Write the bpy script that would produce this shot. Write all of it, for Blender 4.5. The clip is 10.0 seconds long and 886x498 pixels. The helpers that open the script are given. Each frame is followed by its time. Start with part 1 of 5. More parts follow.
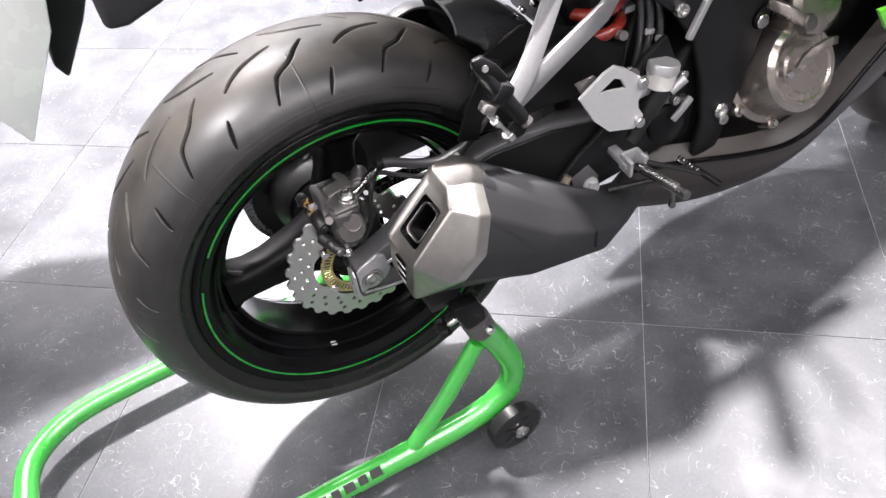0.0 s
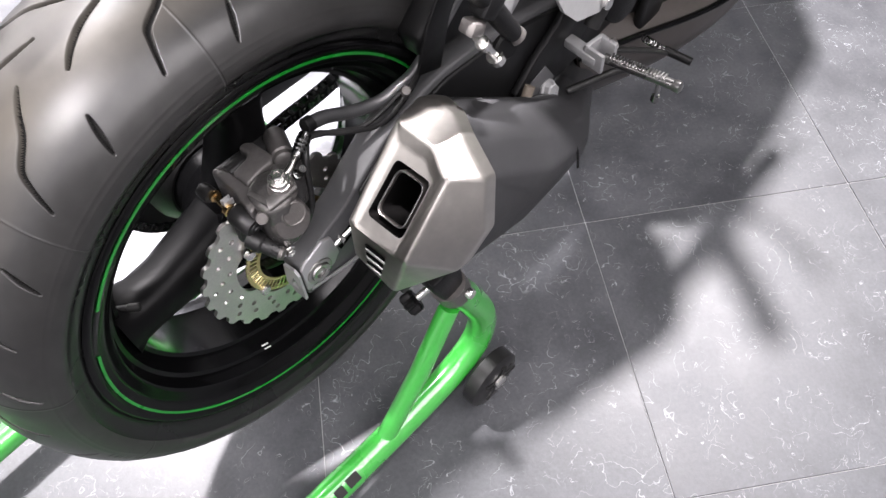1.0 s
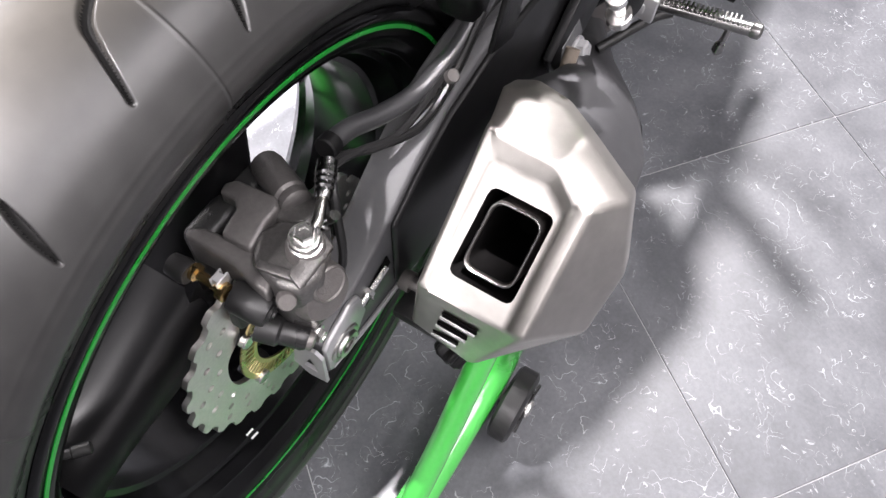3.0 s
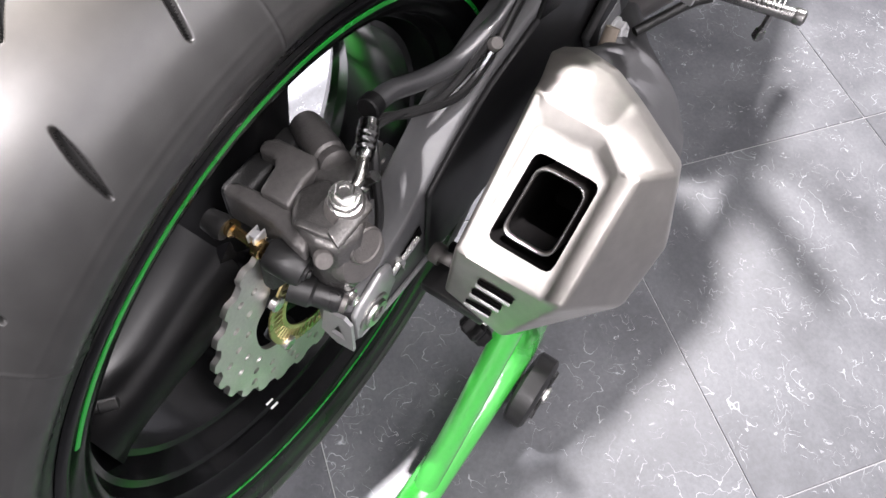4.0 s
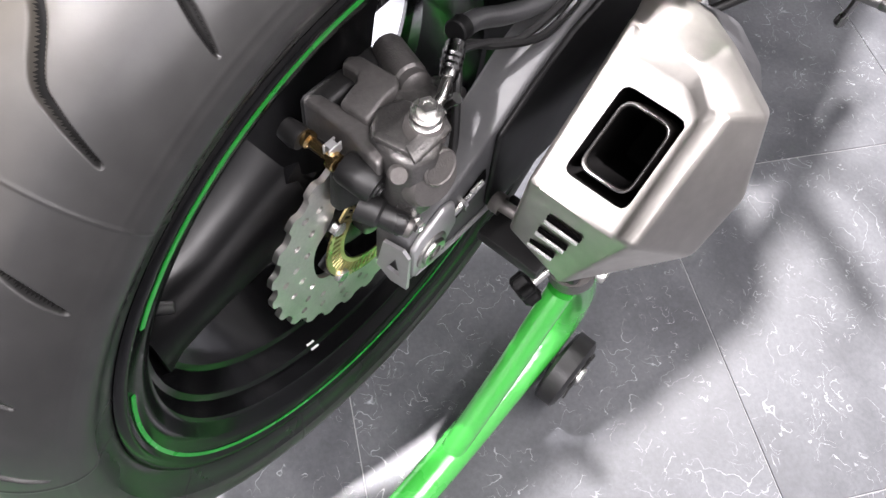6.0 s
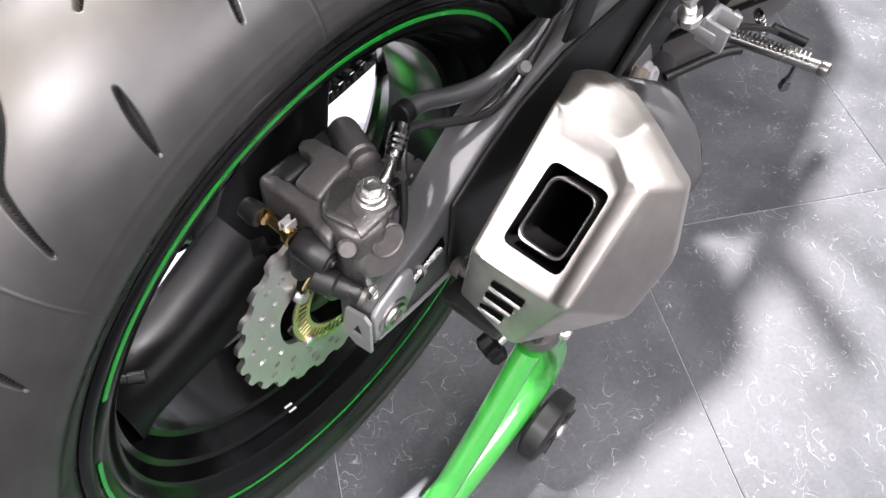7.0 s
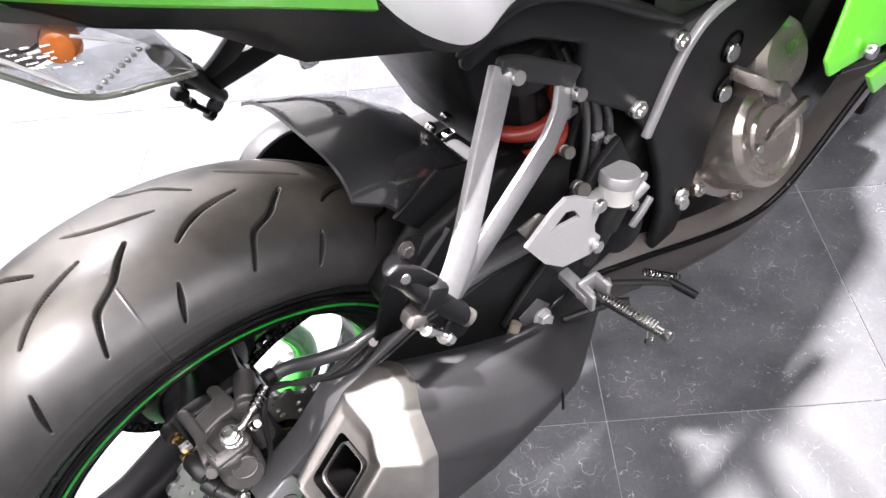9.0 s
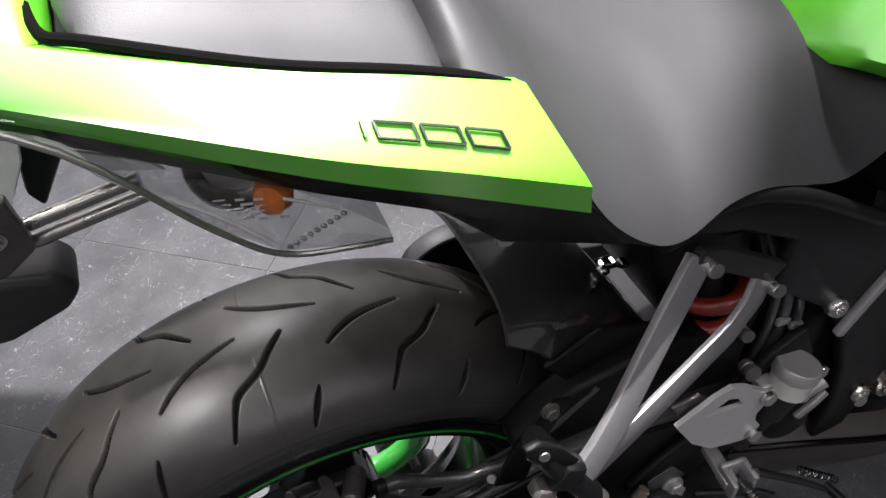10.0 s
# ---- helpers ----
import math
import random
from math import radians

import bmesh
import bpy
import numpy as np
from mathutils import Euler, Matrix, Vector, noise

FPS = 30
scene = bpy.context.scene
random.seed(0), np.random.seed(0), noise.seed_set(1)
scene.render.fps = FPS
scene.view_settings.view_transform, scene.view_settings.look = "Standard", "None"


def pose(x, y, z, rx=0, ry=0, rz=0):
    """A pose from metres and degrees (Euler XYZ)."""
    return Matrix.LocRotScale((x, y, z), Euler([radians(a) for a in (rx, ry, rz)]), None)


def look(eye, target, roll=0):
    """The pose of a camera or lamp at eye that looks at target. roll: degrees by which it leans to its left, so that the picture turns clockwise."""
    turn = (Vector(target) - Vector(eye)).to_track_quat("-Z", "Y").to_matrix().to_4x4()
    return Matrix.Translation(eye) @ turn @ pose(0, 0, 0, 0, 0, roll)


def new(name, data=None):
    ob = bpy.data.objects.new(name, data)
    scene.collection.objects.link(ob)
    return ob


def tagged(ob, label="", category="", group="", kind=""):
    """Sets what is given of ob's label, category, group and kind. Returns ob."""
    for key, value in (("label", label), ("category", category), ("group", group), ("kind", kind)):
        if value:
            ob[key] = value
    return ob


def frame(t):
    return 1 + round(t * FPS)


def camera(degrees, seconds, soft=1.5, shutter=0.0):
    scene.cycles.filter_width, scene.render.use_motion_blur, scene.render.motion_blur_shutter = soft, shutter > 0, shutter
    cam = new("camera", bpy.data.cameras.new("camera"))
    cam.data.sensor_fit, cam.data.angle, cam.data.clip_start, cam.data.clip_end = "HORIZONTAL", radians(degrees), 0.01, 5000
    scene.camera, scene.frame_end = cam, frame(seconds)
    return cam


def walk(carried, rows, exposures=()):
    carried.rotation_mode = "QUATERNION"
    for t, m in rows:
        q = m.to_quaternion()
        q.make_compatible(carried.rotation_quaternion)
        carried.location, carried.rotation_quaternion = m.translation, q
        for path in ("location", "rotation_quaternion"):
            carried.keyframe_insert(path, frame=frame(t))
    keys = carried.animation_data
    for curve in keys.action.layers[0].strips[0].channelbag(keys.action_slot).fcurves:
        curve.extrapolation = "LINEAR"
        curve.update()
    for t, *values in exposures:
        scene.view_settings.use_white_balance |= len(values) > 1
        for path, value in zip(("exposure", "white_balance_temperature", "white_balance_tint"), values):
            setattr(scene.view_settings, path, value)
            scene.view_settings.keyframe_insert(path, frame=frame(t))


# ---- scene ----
cam = camera(61.2, 10.0)
PATH = [
    (0, (-0.1993, -0.8121, 1.1792), (0.0858, -0.1789, 0.4596), -6.98),
    (0.5, (-0.2436, -0.6501, 1.1503), (0.1315, -0.1665, 0.3595), -3.44),
    (1, (-0.2029, -0.5147, 1.0801), (0.1792, -0.1301, 0.2397), -2.85),
    (1.5, (-0.1529, -0.3983, 1.0104), (0.2306, -0.0903, 0.1397), -1.54),
    (2, (-0.1520, -0.3211, 0.9614), (0.2510, -0.0776, 0.0793), 2.28),
    (3.5, (-0.1725, -0.2759, 0.9263), (0.2762, -0.0640, 0.0581), 6.30),
    (4, (-0.1838, -0.2717, 0.9159), (0.2516, -0.0494, 0.0436), 7.15),
    (4.5, (-0.2011, -0.2686, 0.9006), (0.2293, -0.0382, 0.0279), 8.72),
    (5, (-0.2168, -0.2708, 0.8917), (0.2032, -0.0312, 0.0164), 9.34),
    (6.5, (-0.2319, -0.2830, 0.8879), (0.2010, -0.0109, 0.0285), 8.30),
    (7, (-0.2133, -0.3078, 0.9207), (0.2461, -0.0037, 0.0861), 5.80),
    (7.5, (-0.1674, -0.3407, 0.9778), (0.3126, 0.0251, 0.1804), 2.43),
    (8, (-0.1194, -0.3936, 1.0447), (0.3699, 0.0246, 0.2794), 0.15),
    (8.5, (-0.0535, -0.4813, 1.1179), (0.3921, -0.0077, 0.3582), -3.30),
    (9, (-0.0224, -0.5106, 1.1594), (0.3459, 0.0283, 0.4019), -7.66),
    (9.5, (-0.0032, -0.4635, 1.1847), (0.2948, 0.1310, 0.4379), -7.20),
    (10, (0.0035, -0.4326, 1.2004), (0.2445, 0.2320, 0.4931), -4.35),
]
EXPOSURES = [(0, 0.4), (1, 0.4), (2.0, 0.62), (3.5, 0.72), (6.5, 0.85), (8.0, 0.9), (9.2, 0.75), (9.6, 0.4), (10.0, -1.3)]
walk(cam, [(t, look(eye, target, roll)) for t, eye, target, roll in PATH], EXPOSURES)

# ---- light: showroom ceiling, one strong spot from the far side, soft panels ----
world = bpy.data.worlds.new("world")
scene.world = world
world.use_nodes = True
world.node_tree.nodes["Background"].inputs[0].default_value = (0.8, 0.9, 1.0, 1)
world.node_tree.nodes["Background"].inputs[1].default_value = 0.05


def lamp(name, kind, m, energy, colour=(1, 1, 1), **more):
    data = bpy.data.lights.new(name, kind)
    data.energy, data.color = energy, colour
    if kind == "AREA":
        data.shape, data.size, data.size_y = "RECTANGLE", more["size"], more["size_y"]
    else:
        data.shadow_soft_size, data.spot_size, data.spot_blend = more["radius"], radians(more["cone"]), more.get("blend", 0.5)
    ob = new(name, data)
    ob.matrix_world = m
    return ob


TINT = (1.0, 0.945, 0.975)
lamp("ceiling_spot", "SPOT", look((2.2, 0.1, 3.1), (0.75, -0.45, 0)), 1120, TINT, radius=0.075, cone=46, blend=0.9)
# Unseen narrow lamp added only to brighten one patch of the tyre
lamp("ceiling_spot", "SPOT", look((-1.6, 0.05, 3.2), (-0.045, -0.05, 0.71)), 560, TINT, radius=0.05, cone=5.0, blend=1.0)
lamp("ceiling_spot", "SPOT", look((0.0, 1.9, 3.2), (0.32, 1.15, 0)), 1950, TINT, radius=0.08, cone=54, blend=0.8)
# Unseen narrow lamp added to whiten the tail panel and lift the seat
lamp("tail_fill_spot", "SPOT", look((0.14, -0.20, 3.2), (0.135, 0.064, 0.95)), 4000, TINT, radius=0.03, cone=14.2, blend=0.12)
# Unseen fill panel and strips added for sheen on tyre and tail panel
lamp("ceiling_fill_panel", "AREA", look((0.3, 1.9, 3.4), (0.3, 1.901, 0)), 130, TINT, size=2.4, size_y=0.8)
for y, power in ((-0.9, 42), (-1.8, 66), (-2.8, 66)):
    lamp("ceiling_fill_strip", "AREA", look((0.0, y, 3.4), (0.0, y + 0.001, 0)), power, TINT, size=4.4, size_y=0.20)
# Unseen lamps added to brighten the walls that the metal and hugger reflect
lamp("wall_fill", "AREA", look((0.3, 2.9, 3.3), (0.3, 4.0, 1.7)), 260, TINT, size=4.0, size_y=0.2)
lamp("wall_fill", "AREA", look((-2.9, 0.0, 3.3), (-4.0, 0.0, 1.6)), 205, TINT, size=3.0, size_y=0.2)


# ---- materials ----
def material(name, colour, rough=0.5, metal=0.0, spec=0.5, vary=0.12, scale=60.0, bump=0.0, bump_scale=400.0,
             rough_vary=0.08, coat=0.0, coat_rough=0.06, stretch=(1, 1, 1), random_tint=0.0):
    """A surface with fine grain and broad unevenness of tone and gloss, and a fine relief."""
    mat = bpy.data.materials.new(name)
    mat.use_nodes = True
    nodes, links = mat.node_tree.nodes, mat.node_tree.links
    bsdf = nodes["Principled BSDF"]
    coord = nodes.new("ShaderNodeTexCoord")
    mapping = nodes.new("ShaderNodeMapping")
    mapping.inputs["Scale"].default_value = stretch
    links.new(coord.outputs["Object"], mapping.inputs[0])
    fine, broad = nodes.new("ShaderNodeTexNoise"), nodes.new("ShaderNodeTexNoise")
    fine.inputs["Scale"].default_value, fine.inputs["Detail"].default_value = scale * 6, 6
    broad.inputs["Scale"].default_value, broad.inputs["Detail"].default_value = scale * 0.35, 4
    mix = nodes.new("ShaderNodeMath")
    mix.operation = "ADD"
    for k, tex in enumerate((fine, broad)):
        links.new(mapping.outputs[0], tex.inputs["Vector"])
        links.new(tex.outputs["Fac"], mix.inputs[k])
    ramp = nodes.new("ShaderNodeMapRange")
    ramp.inputs["From Min"].default_value, ramp.inputs["From Max"].default_value = 0.6, 1.4
    ramp.inputs["To Min"].default_value, ramp.inputs["To Max"].default_value = 1 - vary, 1 + vary
    links.new(mix.outputs[0], ramp.inputs["Value"])
    tint = nodes.new("ShaderNodeMixRGB")
    tint.blend_type = "MULTIPLY"
    tint.inputs["Fac"].default_value = 1
    tint.inputs["Color1"].default_value = (*colour, 1)
    links.new(ramp.outputs[0], tint.inputs["Color2"])
    links.new(tint.outputs[0], bsdf.inputs["Base Color"])
    gloss = nodes.new("ShaderNodeMapRange")
    gloss.inputs["From Min"].default_value, gloss.inputs["From Max"].default_value = 0.3, 0.7
    gloss.inputs["To Min"].default_value = max(0.02, rough - rough_vary)
    gloss.inputs["To Max"].default_value = min(1, rough + rough_vary)
    links.new(broad.outputs["Fac"], gloss.inputs["Value"])
    links.new(gloss.outputs[0], bsdf.inputs["Roughness"])
    bsdf.inputs["Metallic"].default_value = metal
    bsdf.inputs["Specular IOR Level"].default_value = spec
    bsdf.inputs["Coat Weight"].default_value = coat
    bsdf.inputs["Coat Roughness"].default_value = coat_rough
    if bump:
        rel = nodes.new("ShaderNodeTexNoise")
        rel.inputs["Scale"].default_value, rel.inputs["Detail"].default_value = bump_scale, 3
        links.new(mapping.outputs[0], rel.inputs["Vector"])
        node = nodes.new("ShaderNodeBump")
        node.inputs["Strength"].default_value, node.inputs["Distance"].default_value = bump, 0.001
        links.new(rel.outputs["Fac"], node.inputs["Height"])
        links.new(node.outputs[0], bsdf.inputs["Normal"])
    return mat


RUBBER = material("tyre_rubber", (0.027, 0.0265, 0.026), 0.36, spec=0.52, vary=0.30, scale=12, bump=0.03, bump_scale=1500, rough_vary=0.10)
# Darker, glossier rubber for the band beside the rim
BEAD_RUBBER = material("dark_bead_rubber", (0.008, 0.008, 0.0082), 0.26, spec=0.4, vary=0.2, scale=30)
# Darker matt rubber that paints shade into the tread grooves
GROOVE_SHADE = material("groove_shade_rubber", (0.018, 0.0178, 0.0175), 0.85, spec=0.15, vary=0.2, scale=30)


def dusty(mat, half_width):
    """Lays uneven beige dust over the crown of a tyre."""
    nodes, links = mat.node_tree.nodes, mat.node_tree.links
    bsdf = nodes["Principled BSDF"]
    base = bsdf.inputs["Base Color"].links[0].from_socket
    coord, split = nodes.new("ShaderNodeTexCoord"), nodes.new("ShaderNodeSeparateXYZ")
    links.new(coord.outputs["Object"], split.inputs[0])
    side = nodes.new("ShaderNodeMath")
    side.operation = "ABSOLUTE"
    links.new(split.outputs["Y"], side.inputs[0])
    band = nodes.new("ShaderNodeMapRange")
    for key, v in (("From Min", half_width * 0.55), ("From Max", half_width * 1.15), ("To Min", 1.0), ("To Max", 0.0)):
        band.inputs[key].default_value = v
    links.new(side.outputs[0], band.inputs["Value"])
    tex = nodes.new("ShaderNodeTexNoise")
    tex.inputs["Scale"].default_value, tex.inputs["Detail"].default_value = 9, 6
    links.new(coord.outputs["Object"], tex.inputs["Vector"])
    patch = nodes.new("ShaderNodeMapRange")
    for key, v in (("From Min", 0.35), ("From Max", 0.65), ("To Min", 0.10), ("To Max", 0.60)):
        patch.inputs[key].default_value = v
    links.new(tex.outputs["Fac"], patch.inputs["Value"])
    both = nodes.new("ShaderNodeMath")
    both.operation = "MULTIPLY"
    links.new(band.outputs[0], both.inputs[0])
    links.new(patch.outputs[0], both.inputs[1])
    mix = nodes.new("ShaderNodeMixRGB")
    mix.inputs["Color2"].default_value = (0.15, 0.135, 0.112, 1)
    links.new(both.outputs[0], mix.inputs["Fac"])
    links.new(base, mix.inputs["Color1"])
    links.new(mix.outputs[0], bsdf.inputs["Base Color"])


dusty(RUBBER, 0.062)
GLOSS_BLACK = material("gloss_black_paint", (0.003, 0.003, 0.0033), 0.16, spec=0.20, rough_vary=0.05, scale=40)
SPOKE_BLACK = material("satin_black_spoke_paint", (0.004, 0.004, 0.0043), 0.34, spec=0.09, bump=0.08, bump_scale=900, scale=30)
SATIN_BLACK = material("satin_black_plastic", (0.005, 0.005, 0.0053), 0.40, spec=0.22, bump=0.25, bump_scale=1500, scale=50)
MATT_GREY = material("matt_grey_coating", (0.026, 0.026, 0.0275), 0.55, spec=0.35, bump=0.1, bump_scale=1200, scale=30)
FRAME_BLACK = material("frame_black_paint", (0.008, 0.008, 0.0084), 0.40, spec=0.24, bump=0.08, scale=25)
ARM_GREY = material("swingarm_grey_paint", (0.095, 0.095, 0.098), 0.48, metal=0.12, bump=0.06, scale=30)
STEEL = material("brushed_steel", (0.45, 0.44, 0.42), 0.30, metal=1.0, vary=0.10, scale=40, bump=0.1, bump_scale=500, stretch=(1, 6, 1))
CAP_METAL = material("blasted_steel", (0.50, 0.478, 0.446), 0.36, metal=1.0, vary=0.15, scale=14, bump=0.05, bump_scale=700)
DISC_STEEL = material("disc_steel", (0.66, 0.65, 0.62), 0.36, metal=1.0, vary=0.12, scale=60, bump=0.15, bump_scale=900)
CHROME = material("bright_bolt", (0.70, 0.69, 0.67), 0.25, metal=1.0, vary=0.12, scale=80)
CALIPER_CAST = material("caliper_casting", (0.108, 0.104, 0.101), 0.30, metal=0.65, vary=0.28, bump=0.4, bump_scale=700, scale=60)
CAST = material("cast_grey_metal", (0.155, 0.145, 0.139), 0.40, metal=0.55, vary=0.18, bump=0.35, bump_scale=800, scale=40)
MID_CAST = material("dark_grey_casting", (0.120, 0.114, 0.111), 0.38, metal=0.5, vary=0.2, bump=0.35, bump_scale=800, scale=40)
DARK_CAST = material("dark_cast_metal", (0.03, 0.03, 0.03), 0.45, metal=0.5, vary=0.2, bump=0.3, bump_scale=800, scale=40)
HANGER_GREY = material("hanger_grey_alloy", (0.30, 0.30, 0.303), 0.36, metal=0.6, vary=0.12, scale=30, bump=0.1)
ALU = material("silver_aluminium", (0.46, 0.46, 0.465), 0.38, metal=0.55, vary=0.08, scale=30, bump=0.06)
PEG_STEEL = material("worn_peg_steel", (0.26, 0.255, 0.25), 0.28, metal=1.0, vary=0.2, scale=60)
GUNMETAL = material("dark_bright_steel", (0.20, 0.20, 0.20), 0.22, metal=1.0, vary=0.15, scale=80)
GOLD = material("gold_zinc", (0.72, 0.60, 0.30), 0.30, metal=1.0, vary=0.15, scale=80)
BRASS = material("brass_pin", (0.75, 0.52, 0.24), 0.25, metal=1.0, vary=0.15, scale=90)
BRONZE = material("bronze_engine_paint", (0.42, 0.38, 0.345), 0.26, metal=0.85, vary=0.15, scale=30, bump=0.08)
STRIPE = material("green_rim_tape", (0.012, 0.26, 0.030), 0.30, vary=0.06, coat=0.3)
GREEN = material("lime_green_paint", (0.16, 0.80, 0.025), 0.34, vary=0.04, coat=1.0, scale=15, coat_rough=0.30, spec=0.5)
GREEN.node_tree.nodes["Principled BSDF"].inputs["Coat IOR"].default_value = 1.9
STAND_GREEN = material("green_powder_coat", (0.05, 0.44, 0.055), 0.30, vary=0.07, coat=1.0, coat_rough=0.14, scale=30, bump=0.12, bump_scale=300)
STAND_GREEN.node_tree.nodes["Principled BSDF"].inputs["Coat IOR"].default_value = 1.9
VINYL = material("black_seat_vinyl", (0.024, 0.024, 0.0255), 0.58, spec=0.35, vary=0.1, bump=0.16, bump_scale=1400, scale=20)
HOSE = material("black_rubber_hose", (0.014, 0.0138, 0.014), 0.34, spec=0.45, vary=0.1, scale=60, bump=0.1)
SLEEVE = material("grey_hose_sleeve", (0.045, 0.045, 0.047), 0.34, coat=1.0, coat_rough=0.16, spec=0.7, vary=0.1, scale=60, bump=0.2)
# Near-black for the tailpipe's inside, holes and gaps
DEEP_BLACK = material("deep_black", (0.002, 0.0018, 0.0018), 0.9, spec=0.05, vary=0.4, scale=80)
TUBE_DARK = material("burnt_tailpipe", (0.24, 0.22, 0.21), 0.38, metal=0.9, vary=0.25, scale=40)
INK = material("black_print", (0.012, 0.012, 0.012), 0.45, vary=0.05)
LIT_LIP = material("lit_lip_metal", (0.82, 0.82, 0.80), 0.30, metal=0.5, vary=0.05)
HUGGER = material("semi_gloss_black_plastic", (0.030, 0.030, 0.032), 0.30, spec=0.7, coat=1.0, coat_rough=0.07, bump=0.04, bump_scale=900, scale=25)
HUGGER.node_tree.nodes["Principled BSDF"].inputs["Coat IOR"].default_value = 1.9
RED = material("red_spring_paint", (0.22, 0.020, 0.012), 0.35, coat=0.4)
WHITE = material("white_gloss_panel", (0.78, 0.78, 0.78), 0.25, vary=0.03, coat=0.4)
WALL = material("grey_wall_paint", (0.36, 0.36, 0.365), 0.7, vary=0.04, scale=3, bump=0.1, bump_scale=200)
WHITE_WALL = material("white_wall_paint", (0.78, 0.78, 0.78), 0.6, vary=0.03, scale=3, bump=0.1, bump_scale=200)
CEILING = material("dark_ceiling_paint", (0.06, 0.06, 0.06), 0.8, vary=0.06, scale=3)
GROUT = material("pale_grout", (0.30, 0.30, 0.305), 0.8, vary=0.2, scale=30)
AMBER = material("amber_bulb", (0.75, 0.19, 0.010), 0.15, coat=0.6)


def clear_plastic():
    mat = bpy.data.materials.new("clear_plastic")
    mat.use_nodes = True
    nodes, links = mat.node_tree.nodes, mat.node_tree.links
    nodes.remove(nodes["Principled BSDF"])
    clear, gloss = nodes.new("ShaderNodeBsdfTransparent"), nodes.new("ShaderNodeBsdfGlossy")
    clear.inputs["Color"].default_value = (0.86, 0.87, 0.88, 1)
    gloss.inputs["Roughness"].default_value = 0.06
    edge, part_of, mix = nodes.new("ShaderNodeLayerWeight"), nodes.new("ShaderNodeMath"), nodes.new("ShaderNodeMixShader")
    edge.inputs["Blend"].default_value = 0.28
    part_of.operation = "MULTIPLY_ADD"
    part_of.inputs[1].default_value, part_of.inputs[2].default_value = 0.7, 0.06
    links.new(edge.outputs["Facing"], part_of.inputs[0])
    links.new(part_of.outputs[0], mix.inputs[0])
    links.new(clear.outputs[0], mix.inputs[1])
    links.new(gloss.outputs[0], mix.inputs[2])
    links.new(mix.outputs[0], nodes["Material Output"].inputs["Surface"])
    return mat


CLEAR = clear_plastic()


def slate():
    """Dark grey stone tile: cloudy tone, pale scratch-like veins, uneven gloss."""
    mat = bpy.data.materials.new("slate_tile")
    mat.use_nodes = True
    nodes, links = mat.node_tree.nodes, mat.node_tree.links
    bsdf = nodes["Principled BSDF"]
    coord, info = nodes.new("ShaderNodeTexCoord"), nodes.new("ShaderNodeObjectInfo")
    shift = nodes.new("ShaderNodeVectorMath")
    shift.operation = "MULTIPLY_ADD"
    shift.inputs[1].default_value = (37, 53, 0)
    links.new(info.outputs["Random"], shift.inputs[0])
    links.new(coord.outputs["Object"], shift.inputs[2])

    def noise_tex(size, detail, rough=0.5, vec=None):
        tex = nodes.new("ShaderNodeTexNoise")
        tex.inputs["Scale"].default_value, tex.inputs["Detail"].default_value = size, detail
        tex.inputs["Roughness"].default_value = rough
        links.new(vec or shift.outputs[0], tex.inputs["Vector"])
        return tex

    def remap(value, a, b, c, d):
        node = nodes.new("ShaderNodeMapRange")
        for key, v in (("From Min", a), ("From Max", b), ("To Min", c), ("To Max", d)):
            node.inputs[key].default_value = v
        links.new(value, node.inputs["Value"])
        return node.outputs[0]

    def times(a, b):
        node = nodes.new("ShaderNodeMath")
        node.operation = "MULTIPLY"
        links.new(a, node.inputs[0])
        links.new(b, node.inputs[1])
        return node.outputs[0]

    cloud, grain = noise_tex(7, 6, 0.6), noise_tex(160, 5, 0.7)
    warp = noise_tex(22, 4)
    bent = nodes.new("ShaderNodeVectorMath")
    bent.operation = "MULTIPLY_ADD"
    bent.inputs[1].default_value = (0.05, 0.05, 0)
    links.new(warp.outputs["Color"], bent.inputs[0])
    links.new(shift.outputs[0], bent.inputs[2])
    veins = []
    for size, width, where in ((11, 0.0030, 7), (26, 0.0048, 15)):
        line = noise_tex(size, 2.5, 0.55, bent.outputs[0])
        ridge = nodes.new("ShaderNodeMath")
        ridge.operation = "PINGPONG"
        ridge.inputs[1].default_value = 0.055
        links.new(line.outputs["Fac"], ridge.inputs[0])
        mask = remap(noise_tex(where, 3, 0.6).outputs["Fac"], 0.47, 0.56, 0, 1)
        broken = remap(noise_tex(where * 3, 1).outputs["Fac"], 0.47, 0.55, 0, 1)
        veins.append(times(times(remap(ridge.outputs[0], 0.0, width, 1, 0), mask), broken))
    both = nodes.new("ShaderNodeMath")
    both.operation = "MAXIMUM"
    links.new(veins[0], both.inputs[0])
    links.new(veins[1], both.inputs[1])
    tone = nodes.new("ShaderNodeMixRGB")
    tone.inputs["Color1"].default_value, tone.inputs["Color2"].default_value = (0.042, 0.044, 0.050, 1), (0.082, 0.085, 0.093, 1)
    links.new(remap(cloud.outputs["Fac"], 0.35, 0.65, 0, 1), tone.inputs["Fac"])
    speck = nodes.new("ShaderNodeMixRGB")
    speck.blend_type = "MULTIPLY"
    speck.inputs["Fac"].default_value = 1
    links.new(tone.outputs[0], speck.inputs["Color1"])
    links.new(remap(grain.outputs["Fac"], 0.3, 0.7, 0.82, 1.18), speck.inputs["Color2"])
    final = nodes.new("ShaderNodeMixRGB")
    final.inputs["Color2"].default_value = (0.31, 0.32, 0.34, 1)
    links.new(both.outputs[0], final.inputs["Fac"])
    links.new(speck.outputs[0], final.inputs["Color1"])
    links.new(final.outputs[0], bsdf.inputs["Base Color"])
